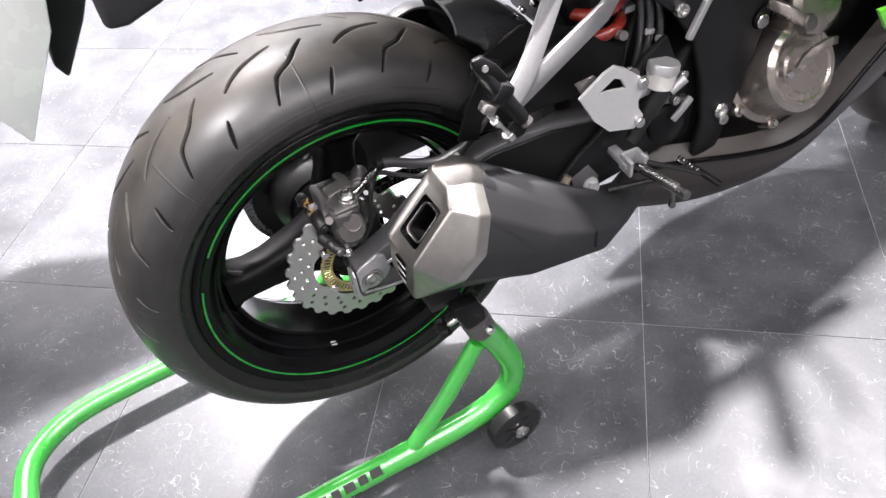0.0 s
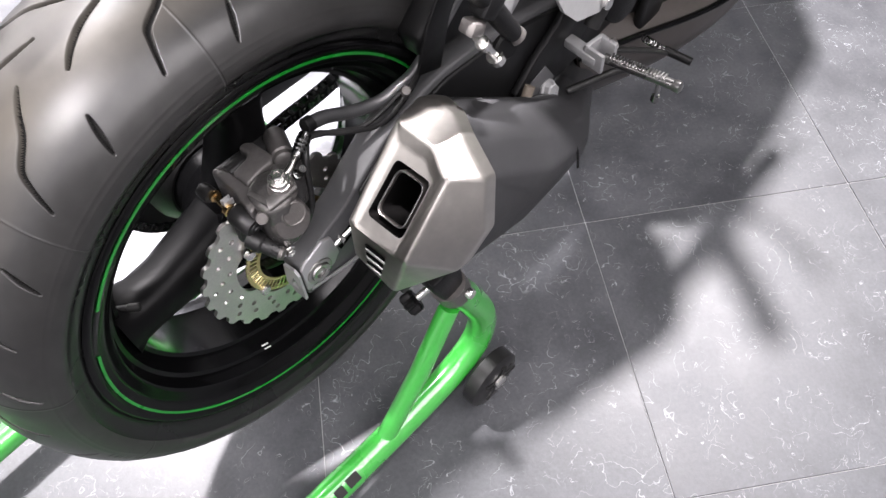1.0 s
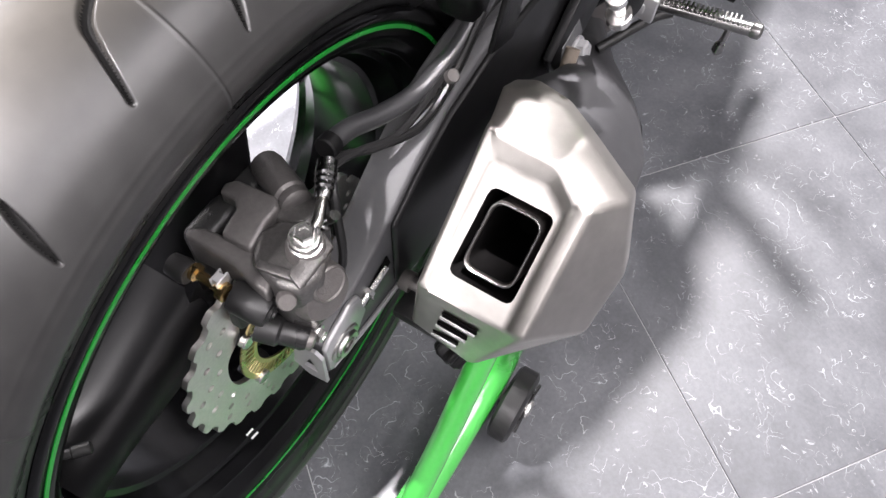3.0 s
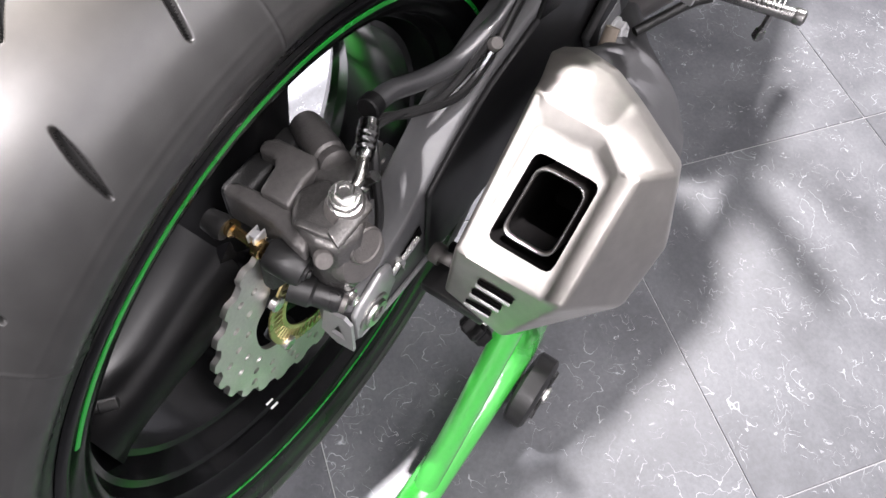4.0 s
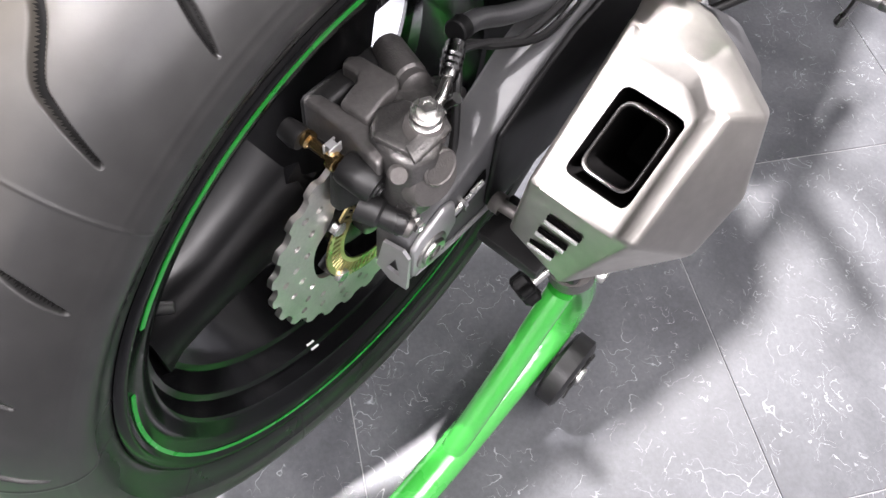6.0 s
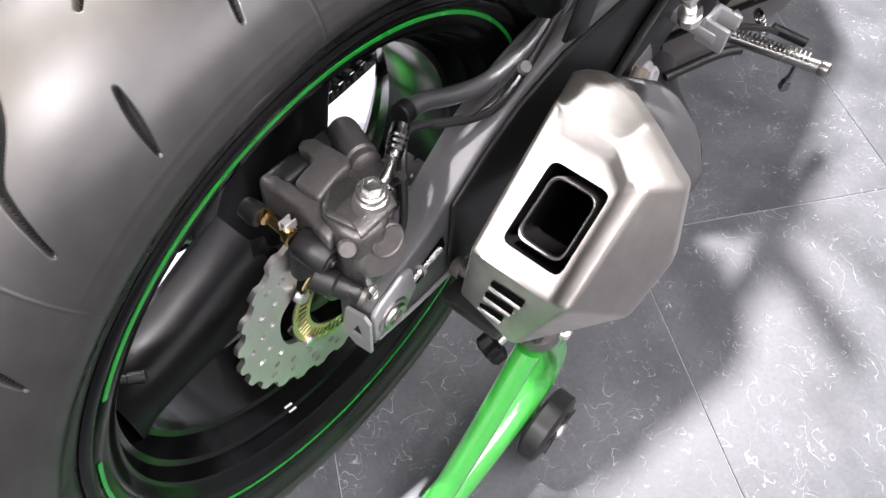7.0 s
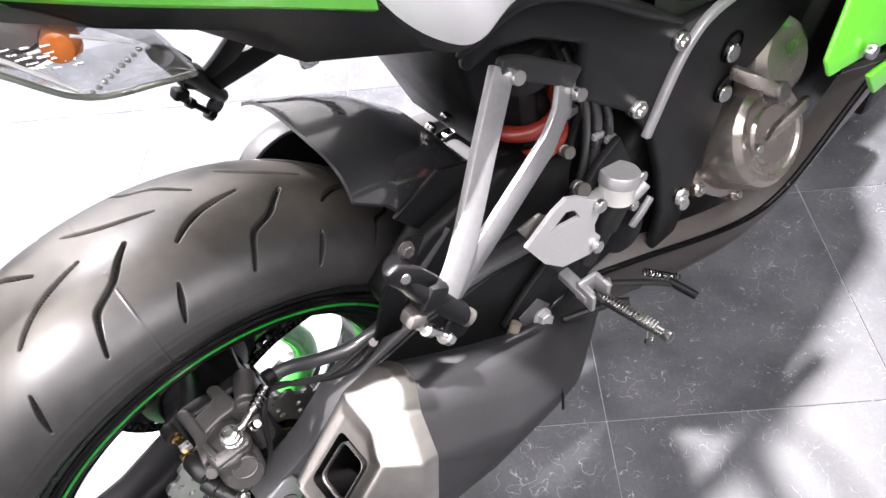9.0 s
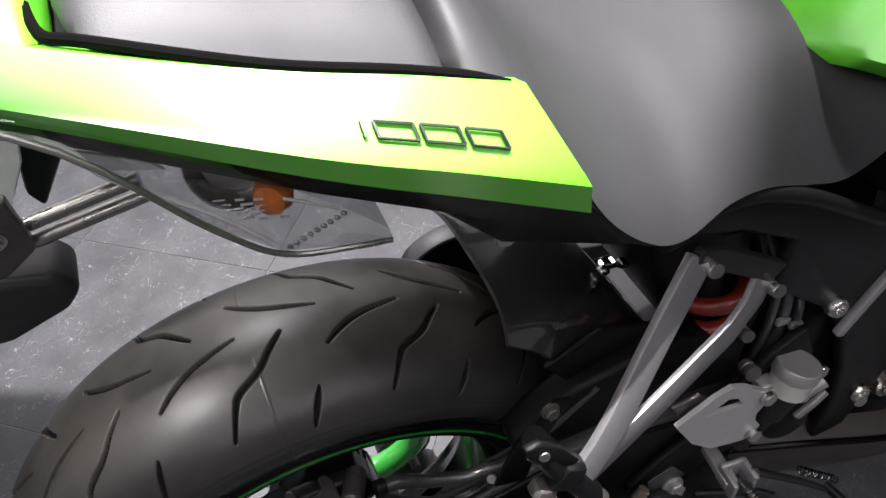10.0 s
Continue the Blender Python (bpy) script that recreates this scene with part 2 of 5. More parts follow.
    links.new(remap(cloud.outputs["Fac"], 0.3, 0.7, 0.40, 0.56), bsdf.inputs["Roughness"])
    node = nodes.new("ShaderNodeBump")
    node.inputs["Strength"].default_value, node.inputs["Distance"].default_value = 0.18, 0.002
    links.new(noise_tex(60, 6, 0.65).outputs["Fac"], node.inputs["Height"])
    links.new(node.outputs[0], bsdf.inputs["Normal"])
    return mat


SLATE = slate()


# ---- mesh helpers ----
def finish(mesh, mat, angle=38, smooth=True):
    mesh.materials.append(mat)
    if smooth:
        mesh.shade_smooth()
        mesh.set_sharp_from_angle(angle=radians(angle))
    return mesh


def thing(name, base, label, category, group="", kind=""):
    ob = new(name)
    ob.location = base
    return tagged(ob, label, category, group, kind)


def part(name, bm, mat, parent, label="", angle=38, smooth=True):
    """Links a bmesh, in world coordinates, as one mesh object under a thing or a part."""
    mesh = bpy.data.meshes.new(name)
    bmesh.ops.recalc_face_normals(bm, faces=bm.faces[:])
    bm.to_mesh(mesh)
    bm.free()
    ob = new(name, finish(mesh, mat, angle, smooth))
    ob.parent = parent
    if parent.type == "EMPTY":
        ob.matrix_parent_inverse = Matrix.Translation(parent.location).inverted()
    return tagged(ob, label)


def catmull(points, per=6):
    """A smooth line through the points."""
    p = [Vector(q) for q in points]
    p = [2 * p[0] - p[1]] + p + [2 * p[-1] - p[-2]]
    out = []
    for i in range(1, len(p) - 2):
        for k in range(per):
            t = k / per
            out.append(0.5 * (2 * p[i] + (p[i + 1] - p[i - 1]) * t + (2 * p[i - 1] - 5 * p[i] + 4 * p[i + 1] - p[i + 2]) * t * t
                              + (3 * p[i] - p[i - 1] - 3 * p[i + 1] + p[i + 2]) * t ** 3))
    return out + [p[-2]]


def add_loft(bm, rings, caps=True, closed=True):
    rows = [[bm.verts.new(q) for q in ring] for ring in rings]
    n = len(rows[0])
    for a, b in zip(rows, rows[1:]):
        for i in range(n if closed else n - 1):
            j = (i + 1) % n
            bm.faces.new((a[i], a[j], b[j], b[i]))
    if caps and closed:
        bm.faces.new(rows[0][::-1])
        bm.faces.new(rows[-1])
    return rows


def frame_of(d):
    d = Vector(d).normalized()
    side = d.cross(Vector((0, 0, 1)) if abs(d.z) < 0.9 else Vector((1, 0, 0))).normalized()
    return d, side, side.cross(d)


def add_tube(bm, points, radius, n=12, smooth=True, per=6, square=1.0):
    pts = catmull(points, per) if smooth and len(points) > 2 else [Vector(q) for q in points]
    rad = radius if callable(radius) else (lambda s: radius)
    d, side, up = frame_of(pts[1] - pts[0])
    rings = []
    for i, q in enumerate(pts):
        ahead = (pts[min(i + 1, len(pts) - 1)] - pts[max(i - 1, 0)]).normalized()
        side = (side - ahead * side.dot(ahead)).normalized()
        up = side.cross(ahead)
        r = rad(i / (len(pts) - 1))
        rings.append([q + r * (math.cos(a) * side + square * math.sin(a) * up) for a in (2 * math.pi * k / n for k in range(n))])
    add_loft(bm, rings)
    return bm


def tube(points, radius, n=12, smooth=True, per=6, square=1.0):
    return add_tube(bmesh.new(), points, radius, n, smooth, per, square)


def add_turned(bm, profile, centre, axis, n=24, caps=True):
    """A body of revolution: profile of (along, radius) about the axis through centre."""
    d, side, up = frame_of(axis)
    c = Vector(centre)
    add_loft(bm, [[c + d * a + r * (math.cos(t) * side + math.sin(t) * up) for t in (2 * math.pi * k / n for k in range(n))] for a, r in profile], caps)
    return bm


def turned(profile, centre, axis, n=24, caps=True):
    return add_turned(bmesh.new(), profile, centre, axis, n, caps)


def wheel_ring(profile, centre, n=120):
    """A closed ring about the wheel's axle (y): profile of (y, radius) going round a closed section."""
    bm = bmesh.new()
    c = Vector(centre)
    rings = [[c + Vector((r * math.cos(t), y, r * math.sin(t))) for y, r in profile] for t in (2 * math.pi * k / n for k in range(n))]
    rows = [[bm.verts.new(q) for q in ring] for ring in rings]
    m = len(profile)
    for k in range(n):
        a, b = rows[k], rows[(k + 1) % n]
        for i in range(m):
            j = (i + 1) % m
            bm.faces.new((a[i], b[i], b[j], a[j]))
    return bm


def bevelled(bm, width, segments=2, angle=25):
    bm.normal_update()
    edges = [e for e in bm.edges if len(e.link_faces) == 2 and e.calc_face_angle(0) > radians(angle)]
    if edges:
        bmesh.ops.bevel(bm, geom=edges, offset=width, segments=segments, affect="EDGES", profile=0.5, clamp_overlap=True)
    return bm


def plate(outline, out, thick, bevel=0.002, segments=2):
    """A flat plate: outline of points in space, thickened by thick along out."""
    bm = bmesh.new()
    o = Vector(out).normalized() * thick
    add_loft(bm, [[Vector(q) for q in outline], [Vector(q) + o for q in outline]])
    bmesh.ops.recalc_face_normals(bm, faces=bm.faces[:])
    return bevelled(bm, bevel, segments) if bevel else bm


def block(centre, size, m=None, bevel=0.003, segments=2):
    bm = bmesh.new()
    bmesh.ops.create_cube(bm, size=1, matrix=Matrix.Translation(centre) @ (m or Matrix()) @ Matrix.Diagonal((*size, 1)))
    return bevelled(bm, bevel, segments) if bevel else bm


def merged(*parts):
    """Several bmeshes joined into one."""
    out = bmesh.new()
    for bm in parts:
        mesh = bpy.data.meshes.new("joined")
        bm.to_mesh(mesh)
        bm.free()
        out.from_mesh(mesh)
        bpy.data.meshes.remove(mesh)
    return out


def bolt(centre, axis, r, h=None, washer=True):
    """A hexagon bolt head with a washer flange and a dished top."""
    h = h or r * 1.0
    bm = bmesh.new()
    if washer:
        add_turned(bm, [(0, r * 1.45), (r * 0.25, r * 1.45), (r * 0.3, r * 1.2)], centre, axis, 20)
    d = Vector(axis).normalized()
    add_turned(bm, [(0, r * 1.1), (h * 0.85, r * 1.1), (h, r * 0.95), (h, r * 0.55), (h * 0.85, r * 0.5)], Vector(centre) + d * r * 0.22, axis, 6)
    return bm


def socket_bolt(centre, axis, r, h=None):
    """A round-headed screw with a hexagon socket."""
    h = h or r * 1.1
    bm = bmesh.new()
    add_turned(bm, [(0, r), (h * 0.8, r), (h, r * 0.85), (h, r * 0.5)], centre, axis, 18, caps=False)
    add_turned(bm, [(h, r * 0.5), (h * 0.45, r * 0.48)], centre, axis, 18)
    return bm


def cut_sheet(outline, holes, thick, place):
    """A sheet cut from a flat outline with holes (2D points), thick along its own z, laid by the matrix place."""
    curve = bpy.data.curves.new("outline", "CURVE")
    curve.dimensions, curve.fill_mode, curve.extrude = "2D", "BOTH", thick / 2
    for pts in (outline, *holes):
        line = curve.splines.new("POLY")
        line.points.add(len(pts) - 1)
        for point, (x, y) in zip(line.points, pts):
            point.co = (x, y, 0, 1)
        line.use_cyclic_u = True
    ob = new("outline", curve)
    mesh = bpy.data.meshes.new_from_object(ob.evaluated_get(bpy.context.evaluated_depsgraph_get()))
    bm = bmesh.new()
    bm.from_mesh(mesh)
    bmesh.ops.remove_doubles(bm, verts=bm.verts[:], dist=1e-6)
    bmesh.ops.transform(bm, matrix=place, verts=bm.verts[:])
    bpy.data.objects.remove(ob)
    bpy.data.curves.remove(curve)
    bpy.data.meshes.remove(mesh)
    return bm


SIDE_ON = Matrix(((1, 0, 0, 0), (0, 0, 1, 0), (0, 1, 0, 0), (0, 0, 0, 1)))

# ---- the room: unseen walls and ceiling toned for bounced light, floor slab (its tiles come last) ----
def room_box(name, centre, size, mat):
    mesh = bpy.data.meshes.new(name)
    bm = block(centre, size, bevel=0)
    bm.to_mesh(mesh)
    bm.free()
    return tagged(new(name, finish(mesh, mat, smooth=False)), kind="structure")


tagged(room_box("wall_north", (0, 4.3, 1.75), (9.2, 0.6, 3.5), WHITE_WALL), "unseen white wall, bright for reflections")
tagged(room_box("wall_south", (0, -4.3, 1.75), (9.2, 0.6, 3.5), WALL), "plain light grey showroom wall")
tagged(room_box("wall_east", (4.3, 0, 1.75), (0.6, 8.0, 3.5), WALL), "plain light grey showroom wall")
tagged(room_box("wall_west", (-4.3, 0, 1.75), (0.6, 8.0, 3.5), WALL), "plain light grey showroom wall")
tagged(room_box("ceiling", (0, 0, 3.6), (9.2, 9.2, 0.2), CEILING), "unseen ceiling, dark to cut bounced light")
floor = tagged(room_box("floor", (0, 0, -0.0515), (9.2, 9.2, 0.1), GROUT), "grey slate tiled floor with thin pale joints", "floor")

# ---- the motorcycle ----
AXLE = 0.404
bike = thing("motorcycle", (0, 0, 0), "lime green and black sport motorcycle on a green paddock stand", "motorcycle")

# tyre: dense ring with moulded grooves
TYRE_Y = [0, .02, .04, .06, .075, .087, .094, .0965, .0962, .0945, .0905, .0888, .0880, .0830]
TYRE_R = [.3215, .3202, .316, .3085, .300, .289, .277, .2675, .2605, .2575, .2550, .2500, .2440, .2395]
GROOVES = [  # (angle, across in mm) for one pitch, side facing -y
    [(3.0, -14), (5.2, -27), (7.6, -42), (11.2, -54), (12.4, -64), (14.3, -88)],
    [(0.0, -71), (1.1, -86), (2.2, -101)],
    [(-3.2, -37), (-5.4, -27), (-8.6, -17), (-12.5, -10), (-16.0, -5)],
]


def tyre(name, centre, scale_y, scale_r, parent, grooves, label, turns=3080, across=330):
    ay, ar = np.array(TYRE_Y), np.array(TYRE_R)
    arc = np.concatenate([[0], np.cumsum(np.hypot(np.diff(ay), np.diff(ar)))])
    v = np.linspace(-arc[-1], arc[-1], across)
    y, r = np.interp(abs(v), arc, ay) * np.sign(v), np.interp(abs(v), arc, ar)
    soft = []
    for passes in (45, 160):
        ys, rs = y.copy(), r.copy()
        for _ in range(max(2, int(passes * (across / 330) ** 2))):
            ys[1:-1], rs[1:-1] = (ys[:-2] + 2 * ys[1:-1] + ys[2:]) / 4, (rs[:-2] + 2 * rs[1:-1] + rs[2:]) / 4
        soft.append((ys, rs))
    low = np.clip((abs(v) - 0.098) / 0.018, 0, 1)
    y, r = (soft[0][k] * low + soft[1][k] * (1 - low) for k in (0, 1))
    ny, nr = -np.gradient(r), np.gradient(y)
    size = np.hypot(ny, nr)
    ny, nr = ny / size, nr / size
    ang = np.linspace(0, 360, turns, endpoint=False)
    depth = np.zeros((turns, across))
    if grooves:
        pitch, per = 360 / 14, turns // 14
        step = np.arange(per) * pitch / per
        cut = np.zeros((per, across))
        for side in (-1, 1):
            for line in GROOVES:
                q = catmull([Vector((a, w, 0)) for a, w in line], 48)
                pa = np.array([p.x for p in q]) + 85.7 + (0 if side < 0 else -pitch / 2)
                pv = np.array([p.y for p in q]) * (1 if side < 0 else -1)
                wide = (2.0 if abs(line[0][1]) > 60 else 2.35) * (0.30 + 0.70 * np.sin(np.pi * np.linspace(0.10, 0.94, len(pa))))
                near = np.full((per, across), 1e9)
                for a, w, h in zip(pa, pv, wide):
                    dx = (((step - a + pitch / 2) % pitch - pitch / 2) * math.pi / 180 * 300)[:, None]
                    near = np.minimum(near, np.hypot(dx, (v * 1000 - w)[None, :]) / h)
                cut = np.maximum(cut, (lambda q: q * q * (3 - 2 * q))(np.clip((1.48 - near) / 0.95, 0, 1)) * 0.0056)
        depth = np.tile(cut, (14, 1))
    # fine seams of the mould across the tread
    if grooves:
        for at in np.arange(93.3, 93.3 + 360, 36.9)[:9]:
            gap = (ang - at + 180) % 360 - 180
            depth -= (np.exp(-(np.radians(gap) * 300 / 0.9) ** 2) * 0.00045)[:, None] * (abs(v) > 0.03)[None, :]
    # moulded rings and bars on the side wall
    for at in (0.1075, 0.1130):
        depth -= (np.exp(-((abs(v) - at) / 0.0012) ** 2) * 0.00018)[None, :]
    lettered = ((ang > 194) & (ang < 242) & ((ang % 3.1 > 0.9) & (np.sin(ang * 5.3) > -0.55)))[:, None] & ((abs(v) > 0.1000) & (abs(v) < 0.1062))[None, :]
    depth -= lettered * 0.0004
    rr = r[None, :] - depth * nr[None, :]
    yy = y[None, :] - depth * ny[None, :]
    t = np.radians(ang)[:, None]
    co = np.stack([rr * scale_r * np.cos(t) + centre[0], yy * scale_y + centre[1] + 0 * t, rr * scale_r * np.sin(t) + centre[2]], -1).reshape(-1, 3)
    i, j = np.meshgrid(np.arange(turns), np.arange(across - 1), indexing="ij")
    k = (i + 1) % turns
    faces = np.stack([i * across + j, i * across + j + 1, k * across + j + 1, k * across + j], -1).reshape(-1, 4)
    mesh = bpy.data.meshes.new(name)
    mesh.from_pydata(co.tolist(), [], faces.tolist())
    mesh.materials.append(RUBBER)
    mesh.shade_smooth()
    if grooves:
        # deep faces take the darker rubber, so groove shade sits in the colour
        mesh.materials.append(GROOVE_SHADE)
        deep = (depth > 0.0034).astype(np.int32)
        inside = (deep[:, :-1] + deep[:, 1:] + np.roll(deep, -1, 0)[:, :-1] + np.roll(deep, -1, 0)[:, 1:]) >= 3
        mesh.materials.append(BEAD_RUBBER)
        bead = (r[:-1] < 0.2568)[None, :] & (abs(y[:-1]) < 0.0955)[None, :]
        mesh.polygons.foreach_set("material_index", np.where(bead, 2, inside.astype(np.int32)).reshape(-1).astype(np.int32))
    ob = new(name, mesh)
    ob.parent = parent
    return tagged(ob, label)


tyre("tyre", (0, 0, AXLE), 1, 1, bike, True, "wide black sport tyre with curved tread grooves")

# rim: barrel with lips, hub, five spokes
RIM_OUT = [(-.0862, .2345), (-.0855, .2380), (-.0840, .2395), (-.080, .2380), (-.078, .228), (-.078, .2225), (-.072, .2160), (-.060, .2100), (-.030, .191)]
RIM_IN = [(-.030, .1815), (-.034, .1815), (-.036, .1860), (-.0535, .1950), (-.0555, .1995), (-.0690, .2045), (-.0705, .2085), (-.0785, .2135), (-.0815, .2200), (-.0830, .2290), (-.0850, .2310)]
RIM = RIM_OUT + [(-y, r) for y, r in RIM_OUT[::-1]] + [(-y, r) for y, r in RIM_IN[::-1]] + RIM_IN
rim = part("rim", wheel_ring(RIM, (0, 0, AXLE), 160), GLOSS_BLACK, bike, "gloss black cast rim with a green pinstripe")


def tape(side, a0, a1, n=150):
    """A strip of tape round the inner edge of the rim between two angles."""
    bm = bmesh.new()
    rings = []
    for k in range(n + 1):
        t = radians(a0 + (a1 - a0) * k / n)
        rings.append([Vector((r * math.cos(t), side * y, AXLE + r * math.sin(t))) for y, r in ((.0826, .2250), (.0830, .2278), (.0838, .2276), (.0834, .2248))])
    add_loft(bm, rings)
    return bm


part("pinstripe", tape(-1, -197, 148.3), STRIPE, rim, "thin green stripe of tape")
part("pinstripe", tape(1, -180, 175), STRIPE, rim)
part("hub", turned([(-.062, .030), (-.062, .046), (-.04, .050), (-.03, .062), (.03, .062), (.045, .052), (.06, .052), (.06, .03)], (0, 0, AXLE), (0, 1, 0), 40), GLOSS_BLACK, rim)
for turn_at in (181, 84, 307):
    a = radians(turn_at)
    u, w = Vector((math.cos(a), 0, math.sin(a))), Vector((-math.sin(a), 0, math.cos(a)))
    rings = []
    for s, wide, y0, y1 in ((.040, .048, -.044, .030), (.060, .040, -.040, .026), (.085, .033, -.040, .022), (.120, .027, -.042, .014), (.150, .025, -.044, .012), (.172, .027, -.046, .018), (.186, .042, -.048, .026)):
        c = Vector((0, 0, AXLE)) + u * s
        rings.append([c + w * (wide * p) + Vector((0, (y0 + y1) / 2 + (y1 - y0) / 2 * q, 0)) for p, q in
                      ((-1, -.35), (-.82, -.8), (-.5, -1), (.5, -1), (.82, -.8), (1, -.35), (1, .55), (.6, 1), (-.6, 1), (-1, .55))])
    bm = bmesh.new()
    add_loft(bm, rings)
    part("spoke", bm, SPOKE_BLACK, rim, angle=50)
t = radians(249)
for y in (-.052, -.058):
    c = Vector((.1938 * math.cos(t), y, AXLE + .1938 * math.sin(t)))
    m = Matrix((Vector((-math.sin(t), 0, math.cos(t))), Vector((0, 1, 0)), Vector((math.cos(t), 0, math.sin(t))))).transposed().to_4x4()
    part("sticker_line", block(c, (.009, .0018, .0010), m, 0), WHITE, rim, "short white line of small print")
valve = Vector((-.176, -.022, AXLE + .024))
part("valve", turned([(0, .0035), (.010, .0035), (.011, .0046), (.022, .0046), (.023, .003)], valve, (.8, -.6, -.1), 12), DARK_CAST, rim, "short dark tyre valve")


# brake disc: wavy, drilled, with slotted inner ring
def wavy_disc():
    turn = lambda r, a: (r * math.cos(a), r * math.sin(a))  # noqa: E731
    outer = [turn(.1080 + .0030 * math.tanh(2.2 * math.cos(26 * a)), a) for a in (2 * math.pi * k / 520 for k in range(520))]
    inner = [turn(.070 - .008 * max(0, math.cos(2.5 * a)) ** 8 - .008 * max(0, -math.cos(2.5 * a)) ** 8, a) for a in (2 * math.pi * k / 200 for k in range(200))]
    holes = []
    for k in range(20):
        for r, off in ((.0780, 0), (.0875, .33), (.0975, .62)) if k % 2 else ((.0820, .1), (.0925, .45)):
            c = turn(r, 2 * math.pi * (k + off) / 20)
            holes.append([(c[0] + .0031 * math.cos(a), c[1] + .0031 * math.sin(a)) for a in (2 * math.pi * i / 14 for i in range(14))])
    bm = cut_sheet(outer, [inner] + holes, .0045, Matrix.Translation((0, -.0723, AXLE)) @ SIDE_ON)
    return bm


disc = part("brake_disc", wavy_disc(), DISC_STEEL, bike, "wavy drilled steel rear brake disc", angle=30)
for k in range(5):
    t = 2 * math.pi * k / 5
    p = Vector((.060 * math.cos(t), -.0775, AXLE + .060 * math.sin(t)))
    part("disc_bolt", socket_bolt(p, (0, -1, 0), .0062, .005), CHROME, disc)
    bm = tube([Vector((.045 * math.cos(t), -.068, AXLE + .045 * math.sin(t))), Vector((.064 * math.cos(t), -.068, AXLE + .064 * math.sin(t)))], .009, 10)
    part("carrier_arm", bm, DARK_CAST, disc)


def slotted_ring():
    bm = bmesh.new()
    n, c = 60, Vector((0, -.0795, AXLE))
    for k in range(n):
        for a0, a1, r0, r1 in ((0, 1, .044, .0475), (0, .45, .0475, .0570), (0, 1, .0570, .0615)):
            ring = [(r0, k + a0), (r1, k + a0), (r1, k + a1), (r0, k + a1)]
            pts = [c + Vector((r * math.cos(2 * math.pi * t / n), 0, r * math.sin(2 * math.pi * t / n))) for r, t in ring]
            add_loft(bm, [pts, [q + Vector((0, .0016, 0)) for q in pts]])
    return bm


part("sensor_ring", slotted_ring(), GOLD, disc, "gold-plated slotted wheel speed ring", smooth=False)

# axle nut and chain adjuster block
axle = part("axle", turned([(-.124, .0065), (-.133, .0065), (-.1335, .0072), (-.1335, .0112), (-.132, .0120), (-.129, .0120), (-.129, .009), (-.08, .009), (-.08, .021), (-.062, .021), (-.062, .009), (.14, .009), (.14, .017), (.148, .016), (.148, .006)], (-.004, 0, .409), (0, 1, 0), 30), STEEL, bike, "hollow steel rear axle")
# Black disc put in the bore to carry its shade
part("axle_bore", turned([(-.1250, .0064), (-.1245, .0064)], (-.004, 0, .409), (0, 1, 0), 24), DEEP_BLACK, axle)


# swingarm: two banana-shaped arms
def arm_profile():
    top = [(-.022, .430), (.010, .446), (.045, .462), (.080, .490), (.125, .520), (.20, .540), (.30, .535), (.42, .505), (.56, .475)]
    low = [(.56, .405), (.42, .385), (.25, .366), (.10, .362), (.03, .366), (-.022, .374)]
    return [q.to_2d() for q in catmull([(x, z, 0) for x, z in top], 4)] + [q.to_2d() for q in catmull([(x, z, 0) for x, z in low], 4)]


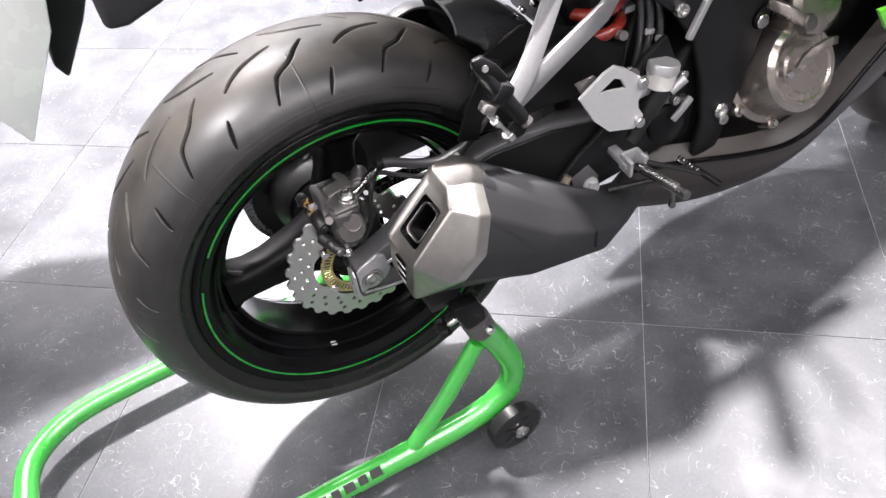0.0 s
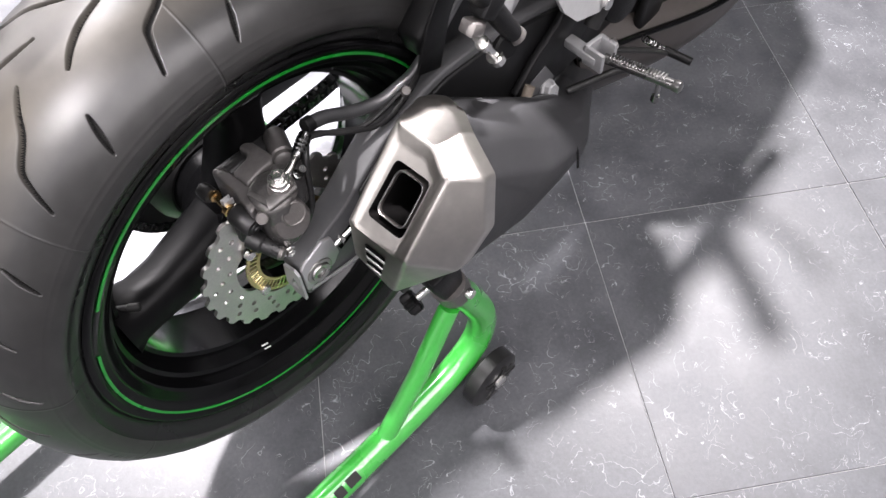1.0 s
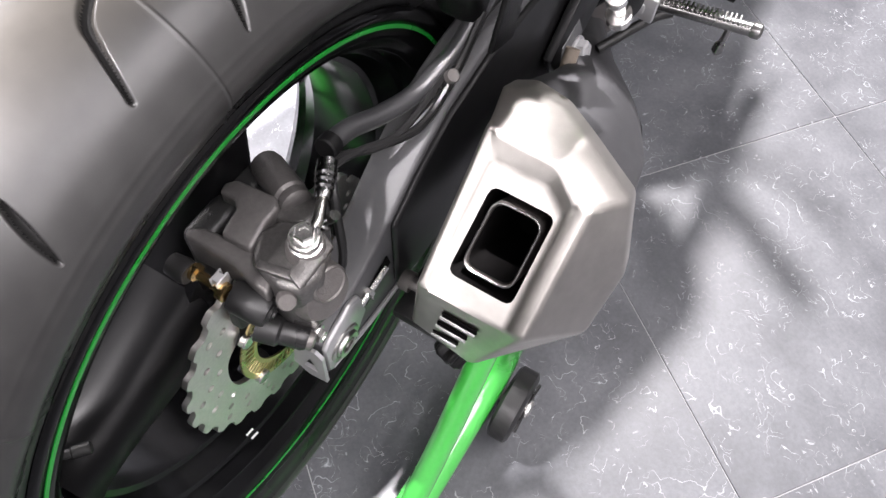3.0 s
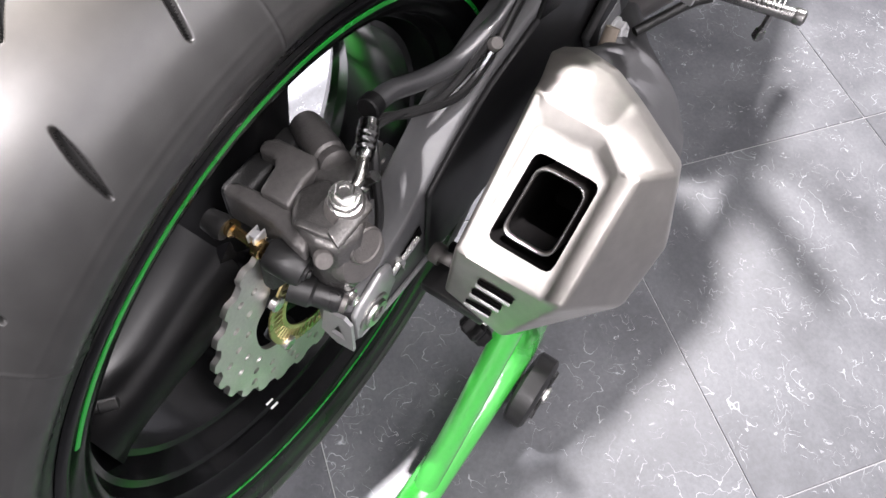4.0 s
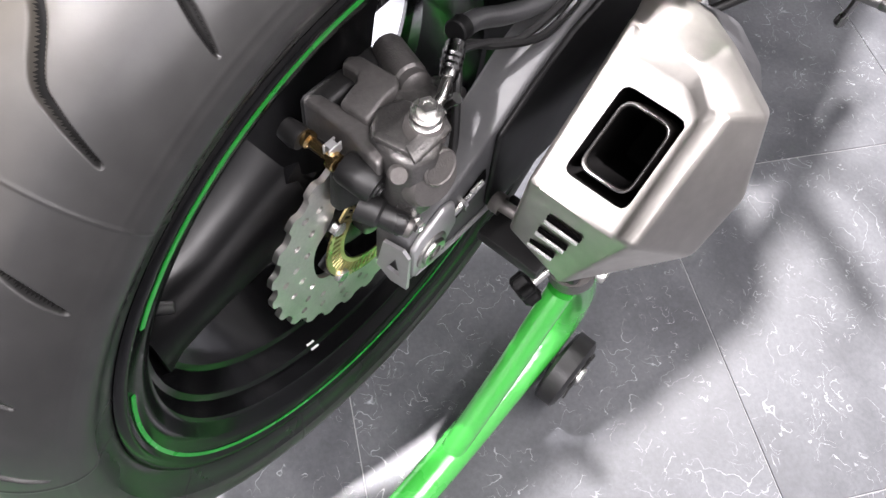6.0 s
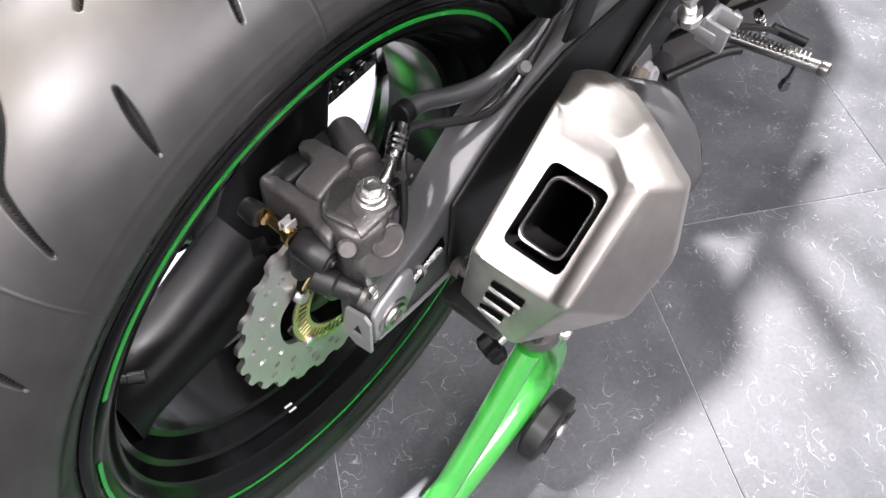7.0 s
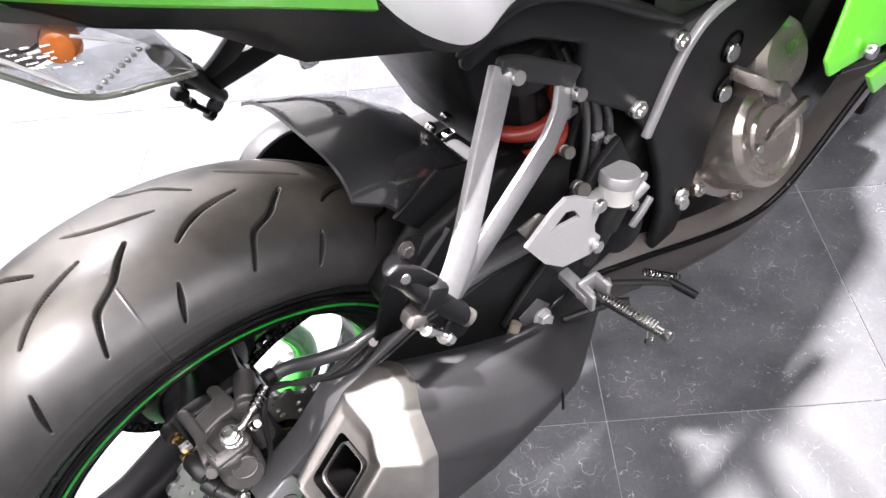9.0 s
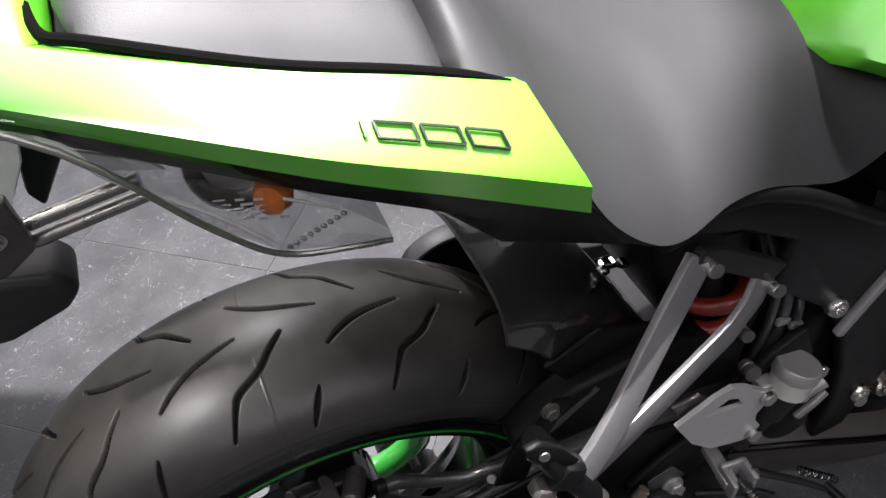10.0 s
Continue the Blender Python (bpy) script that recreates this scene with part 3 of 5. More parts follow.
for side, name in ((-1, "swingarm_arm"), (1, "swingarm_arm")):
    y0, y1 = (-.090, -.124) if side < 0 else (.138, .168)
    arm = part(name, plate([(p.x, y0, p.y) for p in arm_profile()], (0, side, 0), abs(y1 - y0), .0032, 2), ARM_GREY, bike, "satin grey aluminium swingarm beam", angle=50)
    if side < 0:
        # Black plate paints in the shade of the face turned from the light
        part("arm_shade_plate", plate([(.066, -.1235, .474), (.10, -.1235, .500), (.14, -.1235, .522), (.20, -.1235, .534), (.30, -.1235, .529), (.42, -.1235, .50), (.56, -.1235, .47), (.56, -.1235, .41), (.42, -.1235, .39), (.25, -.1235, .372), (.10, -.1235, .370), (.070, -.1235, .380)], (0, -1, 0), .006, .003), FRAME_BLACK, arm, "black plate for the swingarm's shaded outer face", angle=45)
        part("adjuster_block", plate([(-.023, -.1235, .389), (-.024, -.1235, .429), (-.018, -.1235, .436), (.008, -.1235, .449), (.020, -.1235, .444), (.026, -.1235, .412), (.016, -.1235, .398)], (0, -1, 0), .0055, .0022), ALU, arm, "machined silver chain adjuster block")
        part("axle_ring", turned([(0, .0125), (0, .0165), (-.0016, .0165), (-.0022, .0155), (-.0022, .0125)], (-.004, -.1288, .409), (0, 1, 0), 30, caps=False), STEEL, arm)
        # Flat black plate paints the shade inside the adjuster slot
        part("adjuster_slot", plate([(.024, -.1250, .424), (.060, -.1250, .440), (.064, -.1250, .424), (.030, -.1250, .408)], (0, -1, 0), .0008, 0), DEEP_BLACK, arm)
        part("adjuster_bolt", merged(tube([(.022, -.1265, .424), (.056, -.1265, .430)], .0030, 8), bolt((.030, -.1265, .4255), (1, 0, .2), .0045)), CHROME, arm)
        part("lower_edge", tube([(-.018, -.1262, .386), (.03, -.1262, .375), (.075, -.1262, .370), (.12, -.1262, .369)], .0022, 8), ALU, arm)
        part("end_plate", cut_sheet([(-.128, .378), (-.128, .424), (-.122, .430), (-.104, .424), (-.098, .384), (-.112, .374)], [[(-.121, .390), (-.116, .412), (-.108, .390)]], .003, Matrix.Translation((-.0275, 0, 0)) @ Matrix(((0, 0, 1, 0), (1, 0, 0, 0), (0, 1, 0, 0), (0, 0, 0, 1)))), ALU, arm, "thin bright end plate with a triangular hole", angle=30)
part("swingarm_cross_piece", plate([(.32, -.09, .50), (.45, -.09, .49), (.45, -.09, .41), (.32, -.09, .40)], (0, 1, 0), .205, .015, 3), ARM_GREY, bike)
part("swingarm_cover", plate([(.174, -.090, .570), (.166, -.090, .602), (.23, -.090, .645), (.33, -.090, .665), (.42, -.090, .62), (.42, -.090, .55), (.30, -.090, .568)], (0, -1, 0), .036, .009, 3), SATIN_BLACK, bike, "black plastic guard above the swingarm")

# rear brake caliper
def slab(outline, z, down, mat, parent, name, label="", bevel=.004, tip=0.0):
    """A block with a flat top of the given outline (x, y), reaching down from z."""
    return part(name, plate([(x, y, z + tip * (y + .08)) for x, y in outline], (0, 0, -1), down, bevel, 3), mat, parent, label, angle=50)


cal = slab([(-.028, -.090), (-.014, -.084), (.002, -.090), (.006, -.104), (.002, -.120), (-.006, -.130), (-.018, -.133), (-.034, -.130), (-.038, -.114), (-.033, -.096)], .544, .062, CALIPER_CAST, bike, "brake_caliper", "cast grey brake caliper with rubber boots", .0055)
slab([(-.004, -.046), (.004, -.044), (.010, -.050), (.013, -.078), (.007, -.084), (-.006, -.084), (-.026, -.088), (-.027, -.066), (-.019, -.064), (-.008, -.062), (-.002, -.058)], .542, .020, MID_CAST, cal, "caliper_bridge", "", .003)
slab([(-.038, -.046), (-.032, -.043), (-.026, -.050), (-.022, -.084), (-.026, -.098), (-.033, -.108), (-.043, -.112), (-.041, -.098), (-.037, -.083), (-.037, -.062)], .537, .030, MID_CAST, cal, "caliper_flange", "", .004)
slab([(-.036, -.038), (.030, -.038), (.030, -.058), (-.036, -.058)], .532, .050, DARK_CAST, cal, "inner_half", "", .006)
slab([(.000, -.078), (.028, -.078), (.030, -.104), (.010, -.112), (.002, -.100)], .538, .050, CALIPER_CAST, cal, "caliper_shoulder", "", .008)
part("piston_housing", turned([(-.012, .020), (.004, .020), (.009, .017), (.010, .004)], (-.016, -.126, .514), (-.15, -1, .25), 26), CAST, cal)
part("banjo_boss", turned([(0, .0135), (.010, .0125), (.014, .0105)], (-.0085, -.116, .538), (0, 0, 1), 20), CAST, cal)
part("piston_cover", turned([(-.006, .0125), (.001, .0125), (.002, .0115), (.0012, .0105), (.0012, .002)], (-.014, -.1335, .527), (-.15, -1, .32), 26), CAST, cal, "round machined piston cover")
part("caliper_rib", plate([(-.034, -.1300, .5445), (.000, -.1300, .5445), (.004, -.1190, .5475), (-.030, -.1190, .5475)], (0, 0, 1), .004, .0018), CALIPER_CAST, cal)
part("caliper_rib", plate([(-.036, -.100, .5440), (-.030, -.098, .5440), (-.024, -.128, .5440), (-.030, -.131, .5440)], (0, 0, 1), .0045, .0018), CALIPER_CAST, cal)
part("bleed_nipple", merged(turned([(0, .0050), (.004, .0050), (.0045, .0034), (.010, .0032), (.012, .0040), (.016, .0036)], (.012, -.112, .540), (.2, -.5, .8), 12)), GUNMETAL, cal, "small dark bleed screw")
part("mounting_bracket", plate([(-.052, -.076, .470), (-.050, -.076, .505), (-.020, -.076, .520), (.012, -.076, .530), (.034, -.076, .500), (.040, -.076, .44), (.010, -.076, .425), (-.020, -.076, .450)], (0, -1, 0), .010, .003), DARK_CAST, cal, "dark caliper bracket")
part("pin_stub", turned([(0, .0072), (.010, .0085), (.014, .0075)], (-.052, -.044, .523), (.05, -.99, -.03), 16), HOSE, cal)
part("slider_pin", turned([(0, .0050), (.002, .0060), (.005, .0058), (.006, .0034), (.018, .0032), (.022, .0032), (.023, .0062), (.028, .0062), (.029, .005)], (-.0485, -.057, .5225), (-.05, -.99, -.03), 16), BRASS, cal, "brass-coloured slider pin")
part("pin_clip", merged(block((-.0465, -.0755, .5275), (.010, .0016, .009), None, .0006, 1), block((-.0465, -.0805, .5280), (.011, .0016, .008), None, .0006, 1), block((-.0470, -.0780, .5315), (.006, .006, .0012), None, .0004, 1)), ALU, cal)
part("rubber_boot", turned([(0, .0095), (.004, .0110), (.020, .0112), (.025, .0100), (.0255, .0060), (.027, .0055), (.0275, .0030), (.029, .0028)], (-.0480, -.087, .5215), (.14, -.96, -.22), 20), HOSE, cal, "black rubber pin boot")
part("rubber_boot", turned([(0, .011), (.014, .0105), (.016, .0085), (.030, .0082), (.033, .0068), (.034, .003)], (-.048, -.100, .492), (.30, -.93, -.18), 20), HOSE, cal)
part("boot_tip", turned([(0, .0066), (.004, .006), (.005, .003)], (-.0385, -.1305, .4858), (.30, -.93, -.18), 16), CAST, cal)
part("caliper_bolt", socket_bolt((-.038, -.121, .534), (-.45, -.6, .65), .0060, .006), CAST, cal)
part("caliper_bolt", bolt((-.030, -.131, .480), (0, -1, 0), .0045), CHROME, cal)
part("pad_pin", turned([(0, .0105), (.004, .0114), (.034, .0114), (.036, .0098), (.038, .0098), (.039, .0108), (.043, .0108), (.045, .0085), (.0455, .004)], (.034, -.050, .530), (-.38, -.88, .15), 18), MID_CAST, cal, "cylindrical casting beside the hose")
part("banjo_bolt", merged(turned([(0, .0098), (.0025, .0098), (.003, .0085), (.007, .0085), (.0075, .0098), (.0095, .0098)], (-.0090, -.1165, .551), (-.05, -.1, 1), 20), bolt((-.0095, -.1172, .5605), (-.05, -.1, 1), .0058, .006)), CHROME, cal, "bright hose banjo bolt")
hose = part("brake_hose", tube([(.047, -.094, .566), (.068, -.094, .560), (.095, -.098, .548), (.126, -.104, .541), (.150, -.110, .548), (.169, -.117, .563), (.20, -.122, .60), (.25, -.12, .64)], .0068, 16), SLEEVE, bike, "thick grey sleeved brake hose")
part("hose_end", tube([(-.007, -.1165, .5570), (.003, -.1165, .5585), (.012, -.113, .5600), (.022, -.108, .5605)], .0036, 12), STEEL, hose, "bright metal hose end")
part("hose_crimp", turned([(0, .0046), (.003, .0058), (.005, .0058), (.006, .0048), (.0075, .0062), (.0095, .0062), (.0105, .0050), (.012, .0066), (.014, .0066), (.015, .0054), (.0165, .0068), (.021, .0068), (.022, .0060), (.026, .0064)], (.017, -.111, .5603), (.82, .45, .06), 16), GUNMETAL, hose)
part("hose_clamp", turned([(-.005, .0070), (-.004, .0078), (.004, .0078), (.005, .0070)], (.048, -.094, .566), (.9, .05, -.15), 18), SATIN_BLACK, hose, "black plastic hose clamp")
part("sensor_cable", tube([(-.004, -.118, .470), (.012, -.124, .505), (.026, -.112, .548), (.045, -.100, .558), (.075, -.108, .543), (.115, -.118, .530), (.150, -.122, .548), (.18, -.125, .585)], .0030, 8), HOSE, hose, "thin black sensor cable")
part("sensor_cable", tube([(.020, -.115, .520), (.032, -.104, .560), (.060, -.104, .552), (.100, -.112, .536), (.150, -.118, .552)], .0026, 8), HOSE, hose)
part("hose_screw", merged(socket_bolt((.147, -.1215, .551), (-.2, -.5, .8), .0050), plate([(.135, -.116, .546), (.160, -.116, .556), (.160, -.106, .545), (.138, -.106, .536)], (0, -.4, .9), .003, .001)), CAST, hose, "metal hose bracket screw")

# sprocket and chain on the far side
sprocket = part("sprocket", wheel_ring([(.115, .060), (.115, .098), (.117, .103), (.119, .103), (.121, .098), (.121, .060)], (0, 0, AXLE), 82), DARK_CAST, bike, "dark rear sprocket")
part("sprocket_carrier", turned([(.06, .055), (.08, .07), (.115, .07), (.115, .04)], (0, 0, AXLE), (0, 1, 0), 30), DARK_CAST, sprocket)
chain = part("chain", tube([(.03, .118, AXLE - .098), (.11, .118, AXLE - .066), (.24, .118, AXLE - .055), (.56, .118, AXLE - .010)], .0016, 6, False), DARK_CAST, bike, "black roller drive chain")
link_mesh = bpy.data.meshes.new("link")
outline = [(.0079 * k + .0066 * math.cos(a), .0066 * math.sin(a)) for k, a0 in ((1, -100), (-1, 80)) for a in [radians(a0 + 200 * i / 6) for i in range(7)]]
bm = merged(*[plate([(x, y, z) for x, z in outline], (0, 1, 0), .0020, 0) for y in (-.0085, .0065)], turned([(-.0095, .0040), (.0095, .0040)], (-.0079, 0, 0), (0, 1, 0), 8), turned([(-.0055, .0050), (.0055, .0050)], (.0079, 0, 0), (0, 1, 0), 8))
bm.to_mesh(link_mesh)
bm.free()
finish(link_mesh, GUNMETAL)
line = catmull([(.56, .118, AXLE - .010), (.24, .118, AXLE - .055), (.11, .118, AXLE - .066)] + [Vector((-.104 * math.sin(radians(a)), .118, AXLE + .104 * math.cos(radians(a)))) for a in range(195, -1, -15)] + [(.25, .118, AXLE + .096), (.56, .118, AXLE + .075)], 60)
gone = 0.0
for p, q in zip(line, line[1:]):
    gone += (q - p).length
    if gone >= .0159:
        gone = 0
        d = (q - p).normalized()
        link = new("link", link_mesh)
        link.matrix_basis = Matrix.Translation(p) @ Matrix.Rotation(-math.atan2(d.z, d.x), 4, "Y")
        link.parent = chain

# ---- muffler ----
FACE_N = Vector((-.735, 0, .678)).normalized()
FACE_AT = .349


def on_face(q, d=0.0):
    q = Vector(q)
    return q + FACE_N * (FACE_AT + d - q.dot(FACE_N))


window = [on_face(q) for q in ((.0645, -.1955, .584), (.0645, -.2360, .584), (.0240, -.2350, .541), (.0240, -.1925, .541))]


def rounded(corners, r, n=4):
    """A polygon with its corners rounded off."""
    out = []
    m = len(corners)
    for i in range(m):
        p, q, s = corners[i - 1], corners[i], corners[(i + 1) % m]
        a, b = q + (p - q).normalized() * r, q + (s - q).normalized() * r
        for k in range(n + 1):
            t = k / n
            out.append(a * (1 - t) ** 2 + q * 2 * t * (1 - t) + b * t * t)
    return out


def grown(ring, d):
    c = sum(ring, Vector()) / len(ring)
    return [c + (q - c) * (1 + d / (q - c).length) for q in ring]


muffler = part("muffler", bmesh.new(), MATT_GREY, bike)
AXIS = Vector((.905, .04, -.42)).normalized()
hole = rounded(window, .006, 3)
# corners of the cap: the sunk face, the ridge round it, the outer rim
face_tl, face_knee, face_tr, face_br, face_bl = (on_face(q) for q in ((.0720, -.1900, .593), (.0730, -.2235, .594), (.0660, -.2390, .586), (.0135, -.2380, .529), (.0150, -.1870, .531)))
ridge_tl, ridge_knee, ridge_tr = on_face((.0815, -.1850, .607), .005), on_face((.0790, -.2250, .608), .0055), on_face((.0680, -.2435, .596), .005)
ridge_r, ridge_b = on_face((.0705, -.2520, .597), .004), on_face((.0115, -.2510, .535), .005)
rim_l, rim_tl, rim_t = Vector((.0120, -.1785, .5310)), Vector((.0840, -.1785, .6085)), Vector((.1170, -.1700, .6010))
rim_ta, rim_tb, rim_tr, rim_r = Vector((.1260, -.1840, .6010)), Vector((.1230, -.2080, .6000)), Vector((.1090, -.2310, .6000)), Vector((.0970, -.2675, .5840))
rim_side, rim_br, rim_b, rim_bl = Vector((.0790, -.2830, .5400)), Vector((.0490, -.2790, .5080)), Vector((.0180, -.2210, .4410)), Vector((.0130, -.1750, .4700))
rim_ring = [rim_tl, rim_t, rim_ta, rim_tb, rim_tr, rim_r, rim_side, rim_br, rim_b, rim_bl, rim_l]
cap_bm = bmesh.new()
corner_of = {}


def cap_vert(q):
    key = tuple(round(c, 6) for c in q)
    if key not in corner_of:
        corner_of[key] = cap_bm.verts.new(q)
    return corner_of[key]


rim_back = [q + AXIS * .018 + (Vector((.07, -.21, .52)) - q) * .02 for q in rim_ring]
facets = [(face_tl, face_knee, ridge_knee, ridge_tl), (face_knee, face_tr, ridge_tr, ridge_knee),
          (face_tr, face_br, ridge_b, ridge_r, ridge_tr), (ridge_tl, rim_tl, rim_l, face_bl, face_tl),
          (rim_tl, rim_t, rim_ta, rim_tb, rim_tr, ridge_knee, ridge_tl), (ridge_knee, rim_tr, rim_r, ridge_r, ridge_tr),
          (ridge_r, rim_r, rim_side, rim_br, ridge_b), (ridge_b, rim_br, rim_b),
          (face_bl, rim_l, rim_bl, rim_b, ridge_b, face_br)]
facets += [(rim_ring[i], rim_ring[(i + 1) % 11], rim_back[(i + 1) % 11], rim_back[i]) for i in range(11)]
for facet in facets:
    cap_bm.faces.new([cap_vert(q) for q in facet])
# the sunk face with its window
inner = [cap_bm.verts.new(q) for q in hole]
outer = [cap_vert(q) for q in (face_tl, face_knee, face_tr, face_br, face_bl)]
edges = [cap_bm.edges.new((inner[i], inner[(i + 1) % len(inner)])) for i in range(len(inner))]
edges += [cap_bm.edges.get((outer[i], outer[(i + 1) % 5])) for i in range(5)]
bmesh.ops.triangle_fill(cap_bm, edges=edges, use_beauty=True, normal=FACE_N)
bmesh.ops.recalc_face_normals(cap_bm, faces=cap_bm.faces[:])
bevelled(cap_bm, .0042, 4, 9)
cap = part("end_cap", cap_bm, CAP_METAL, muffler, "blasted steel muffler end cap with a rectangular outlet", angle=40)
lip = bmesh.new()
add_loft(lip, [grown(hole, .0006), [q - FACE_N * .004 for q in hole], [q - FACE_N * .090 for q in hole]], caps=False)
part("outlet_well", lip, DEEP_BLACK, cap)
pipe = rounded([Vector(q) for q in grown(window, -.0070)], .009, 4)
bm = bmesh.new()
shift = FACE_N * .003
add_loft(bm, [[q + shift - FACE_N * .050 for q in pipe], [q + shift - FACE_N * .007 for q in pipe], [q + shift - FACE_N * .0055 for q in grown(pipe, -.0010)], [q + shift - FACE_N * .0065 for q in grown(pipe, -.0022)], [q + shift - FACE_N * .050 for q in grown(pipe, -.0026)]], caps=False)
part("tailpipe", bm, TUBE_DARK, cap, "rounded rectangular tailpipe")
pipe_edge = [q + shift - FACE_N * .0058 for q in grown(pipe, -.0011)]
part("tailpipe_edge", add_tube(bmesh.new(), pipe_edge + pipe_edge[:1], .0007, 6, False), PEG_STEEL, cap, "thin bright edge of the tailpipe")
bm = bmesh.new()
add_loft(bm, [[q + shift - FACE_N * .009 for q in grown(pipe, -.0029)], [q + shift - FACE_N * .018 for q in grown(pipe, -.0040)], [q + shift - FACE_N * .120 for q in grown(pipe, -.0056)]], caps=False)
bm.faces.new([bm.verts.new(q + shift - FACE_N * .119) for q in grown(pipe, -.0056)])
part("black_lining", bm, DEEP_BLACK, cap, "black inside of the tailpipe")
# three slots on the lower facet, shade and lit lip put in as bars
low_n = Vector((-1, 0, -.06)).normalized()
turn = Matrix((Vector((0, 1, 0)), low_n, Vector((0, 1, 0)).cross(low_n))).transposed().to_4x4()
for k, (y_mid, wide) in enumerate(((-.2100, .0250), (-.2055, .0220), (-.2010, .0195))):
    z = .5085 - .0185 * k
    c = Vector((.0122 + .06 * (.530 - z), y_mid, z)) + low_n * .0006
    part("slot", block(c, (wide, .0016, .0058), turn, .0006, 1), DEEP_BLACK, cap, "black bar for a slot's shade")
    z -= .0056
    c = Vector((.0122 + .06 * (.530 - z), y_mid + .0010, z)) + low_n * .0010
    part("lit_slot_lip", block(c, (wide, .0018, .0038), turn, .0007, 1), LIT_LIP, cap, "bright bar for the slot's lit lip")


# muffler body: eight-sided can tapering to the link pipe
def body_ring(centre, half_y, half_z, tilt):
    out = []
    for p, q in ((.85, .55), (.72, .85), (.35, 1.0), (-.10, 1.0), (-.60, .80), (-1.0, .45), (-1.0, .0), (-.85, -.5), (-.1, -1.0), (.8, -.75), (.85, .0)):
        out.append(Vector(centre) + Vector((tilt * q * half_z, p * half_y, q * half_z)))
    return out


can = bmesh.new()
start = [q + AXIS * .015 + (Vector((.07, -.21, .52)) - q) * .035 for q in rim_ring]
add_loft(can, [start, body_ring((.200, -.203, .450), .054, .072, .42), body_ring((.292, -.187, .396), .048, .052, .40), body_ring((.345, -.172, .362), .046, .046, .35), body_ring((.42, -.14, .335), .034, .034, .2), body_ring((.56, -.06, .31), .03, .03, 0)], caps=False)
bmesh.ops.recalc_face_normals(can, faces=can.faces[:])
bevelled(can, .008, 3, 12)
old = muffler.data
can.to_mesh(old)
can.free()
finish(old, MATT_GREY, 40)
old.materials.pop(index=1)
tagged(muffler, "dark matt grey angular muffler with a bare metal end")
part("strap", add_tube(bmesh.new(), [(.300, -.170, .450), (.303, -.205, .440), (.300, -.232, .422), (.292, -.244, .400)], .0022, 6, True, 5, .5), SATIN_BLACK, muffler, "thin black seam of the heat shield")
part("muffler_bracket", plate([(.135, -.150, .600), (.150, -.150, .645), (.185, -.150, .700), (.205, -.150, .690), (.178, -.150, .640), (.165, -.150, .590)], (0, -1, 0), .004, .0015), SATIN_BLACK, muffler, "black muffler hanger strap")
part("muffler_bolt", merged(tube([(.071, -.175, .398), (.071, -.140, .394)], .0055, 10), socket_bolt((.071, -.142, .394), (0, 1, 0), .009)), CAST, muffler)
part("hanger_bolt", bolt((.183, -.155, .690), (0, -1, .2), .0055), CAST, muffler)

# ---- hugger, foot controls, frame ----
rings = []
for a, r, half, drop in ((60, .370, .097, .018), (54, .382, .101, .032), (47, .394, .106, .055), (38, .403, .110, .086), (25, .406, .108, .098), (12, .400, .102, .078), (-2, .395, .10, .076)):
    t = radians(a)
    ring = []
    for k in range(-8, 9):
        s = k / 8
        rr = r - drop * abs(s) ** 4.0
        ring.append(Vector((rr * math.cos(t), half * s, AXLE + rr * math.sin(t))))
    rings.append(ring + [q + (Vector((0, 0, AXLE)) - Vector((q.x, 0, q.z))).normalized() * .0035 + Vector((0, -.002 * (q.y / .1), 0)) for q in ring[::-1]])
bm = bmesh.new()
add_loft(bm, rings)
hugger = part("hugger", bm, HUGGER, bike, "black plastic rear wheel hugger", angle=40)
part("hugger_bolt", socket_bolt((.316, -.020, .657), (.6, -.1, .75), .0060), CHROME, hugger)
part("side_skirt", plate([(.205, -.107, .672), (.236, -.110, .632), (.245, -.110, .585), (.40, -.104, .53), (.42, -.104, .60), (.34, -.106, .665), (.26, -.107, .695)], (0, 1, 0), .005, .002), SATIN_BLACK, hugger)



def strip(points, across, wide, thick, mat, parent, name, label="", bevel=.002, smooth=True):
    """A flat bar along points; across is the direction of its width."""
    pts = catmull(points, 5) if len(points) > 2 and smooth else [Vector(q) for q in points]
    rings = []
    w = Vector(across).normalized()
    for i, q in enumerate(pts):
        d = (pts[min(i + 1, len(pts) - 1)] - pts[max(i - 1, 0)]).normalized()
        ww = (w - d * w.dot(d)).normalized()
        n = d.cross(ww)
        h = wide(i / (len(pts) - 1)) / 2 if callable(wide) else wide / 2
        rings.append([q + ww * h - n * thick / 2, q + ww * h + n * thick / 2, q - ww * h + n * thick / 2, q - ww * h - n * thick / 2])
    bm = bmesh.new()
    add_loft(bm, rings)
    bmesh.ops.recalc_face_normals(bm, faces=bm.faces[:])
    bevelled(bm, bevel, 2, 40)
    return part(name, bm, mat, parent, label)


strip([(.150, .110, .606), (.166, .110, .630), (.190, .110, .642), (.218, .110, .644), (.246, .110, .632), (.275, .110, .608), (.33, .110, .57)], (0, 1, 0), .024, .005, ARM_GREY, hugger, "chain_guard", "grey arched chain guard")
# Black plate added under the arch to keep bright floor from showing
part("guard_filler", plate([(.153, .106, .606), (.168, .106, .627), (.190, .106, .638), (.218, .106, .640), (.246, .106, .628), (.275, .106, .604), (.33, .106, .566), (.33, .106, .50), (.16, .106, .50)], (0, 1, 0), .006, .001), SATIN_BLACK, hugger, "black filler plate under the chain guard")

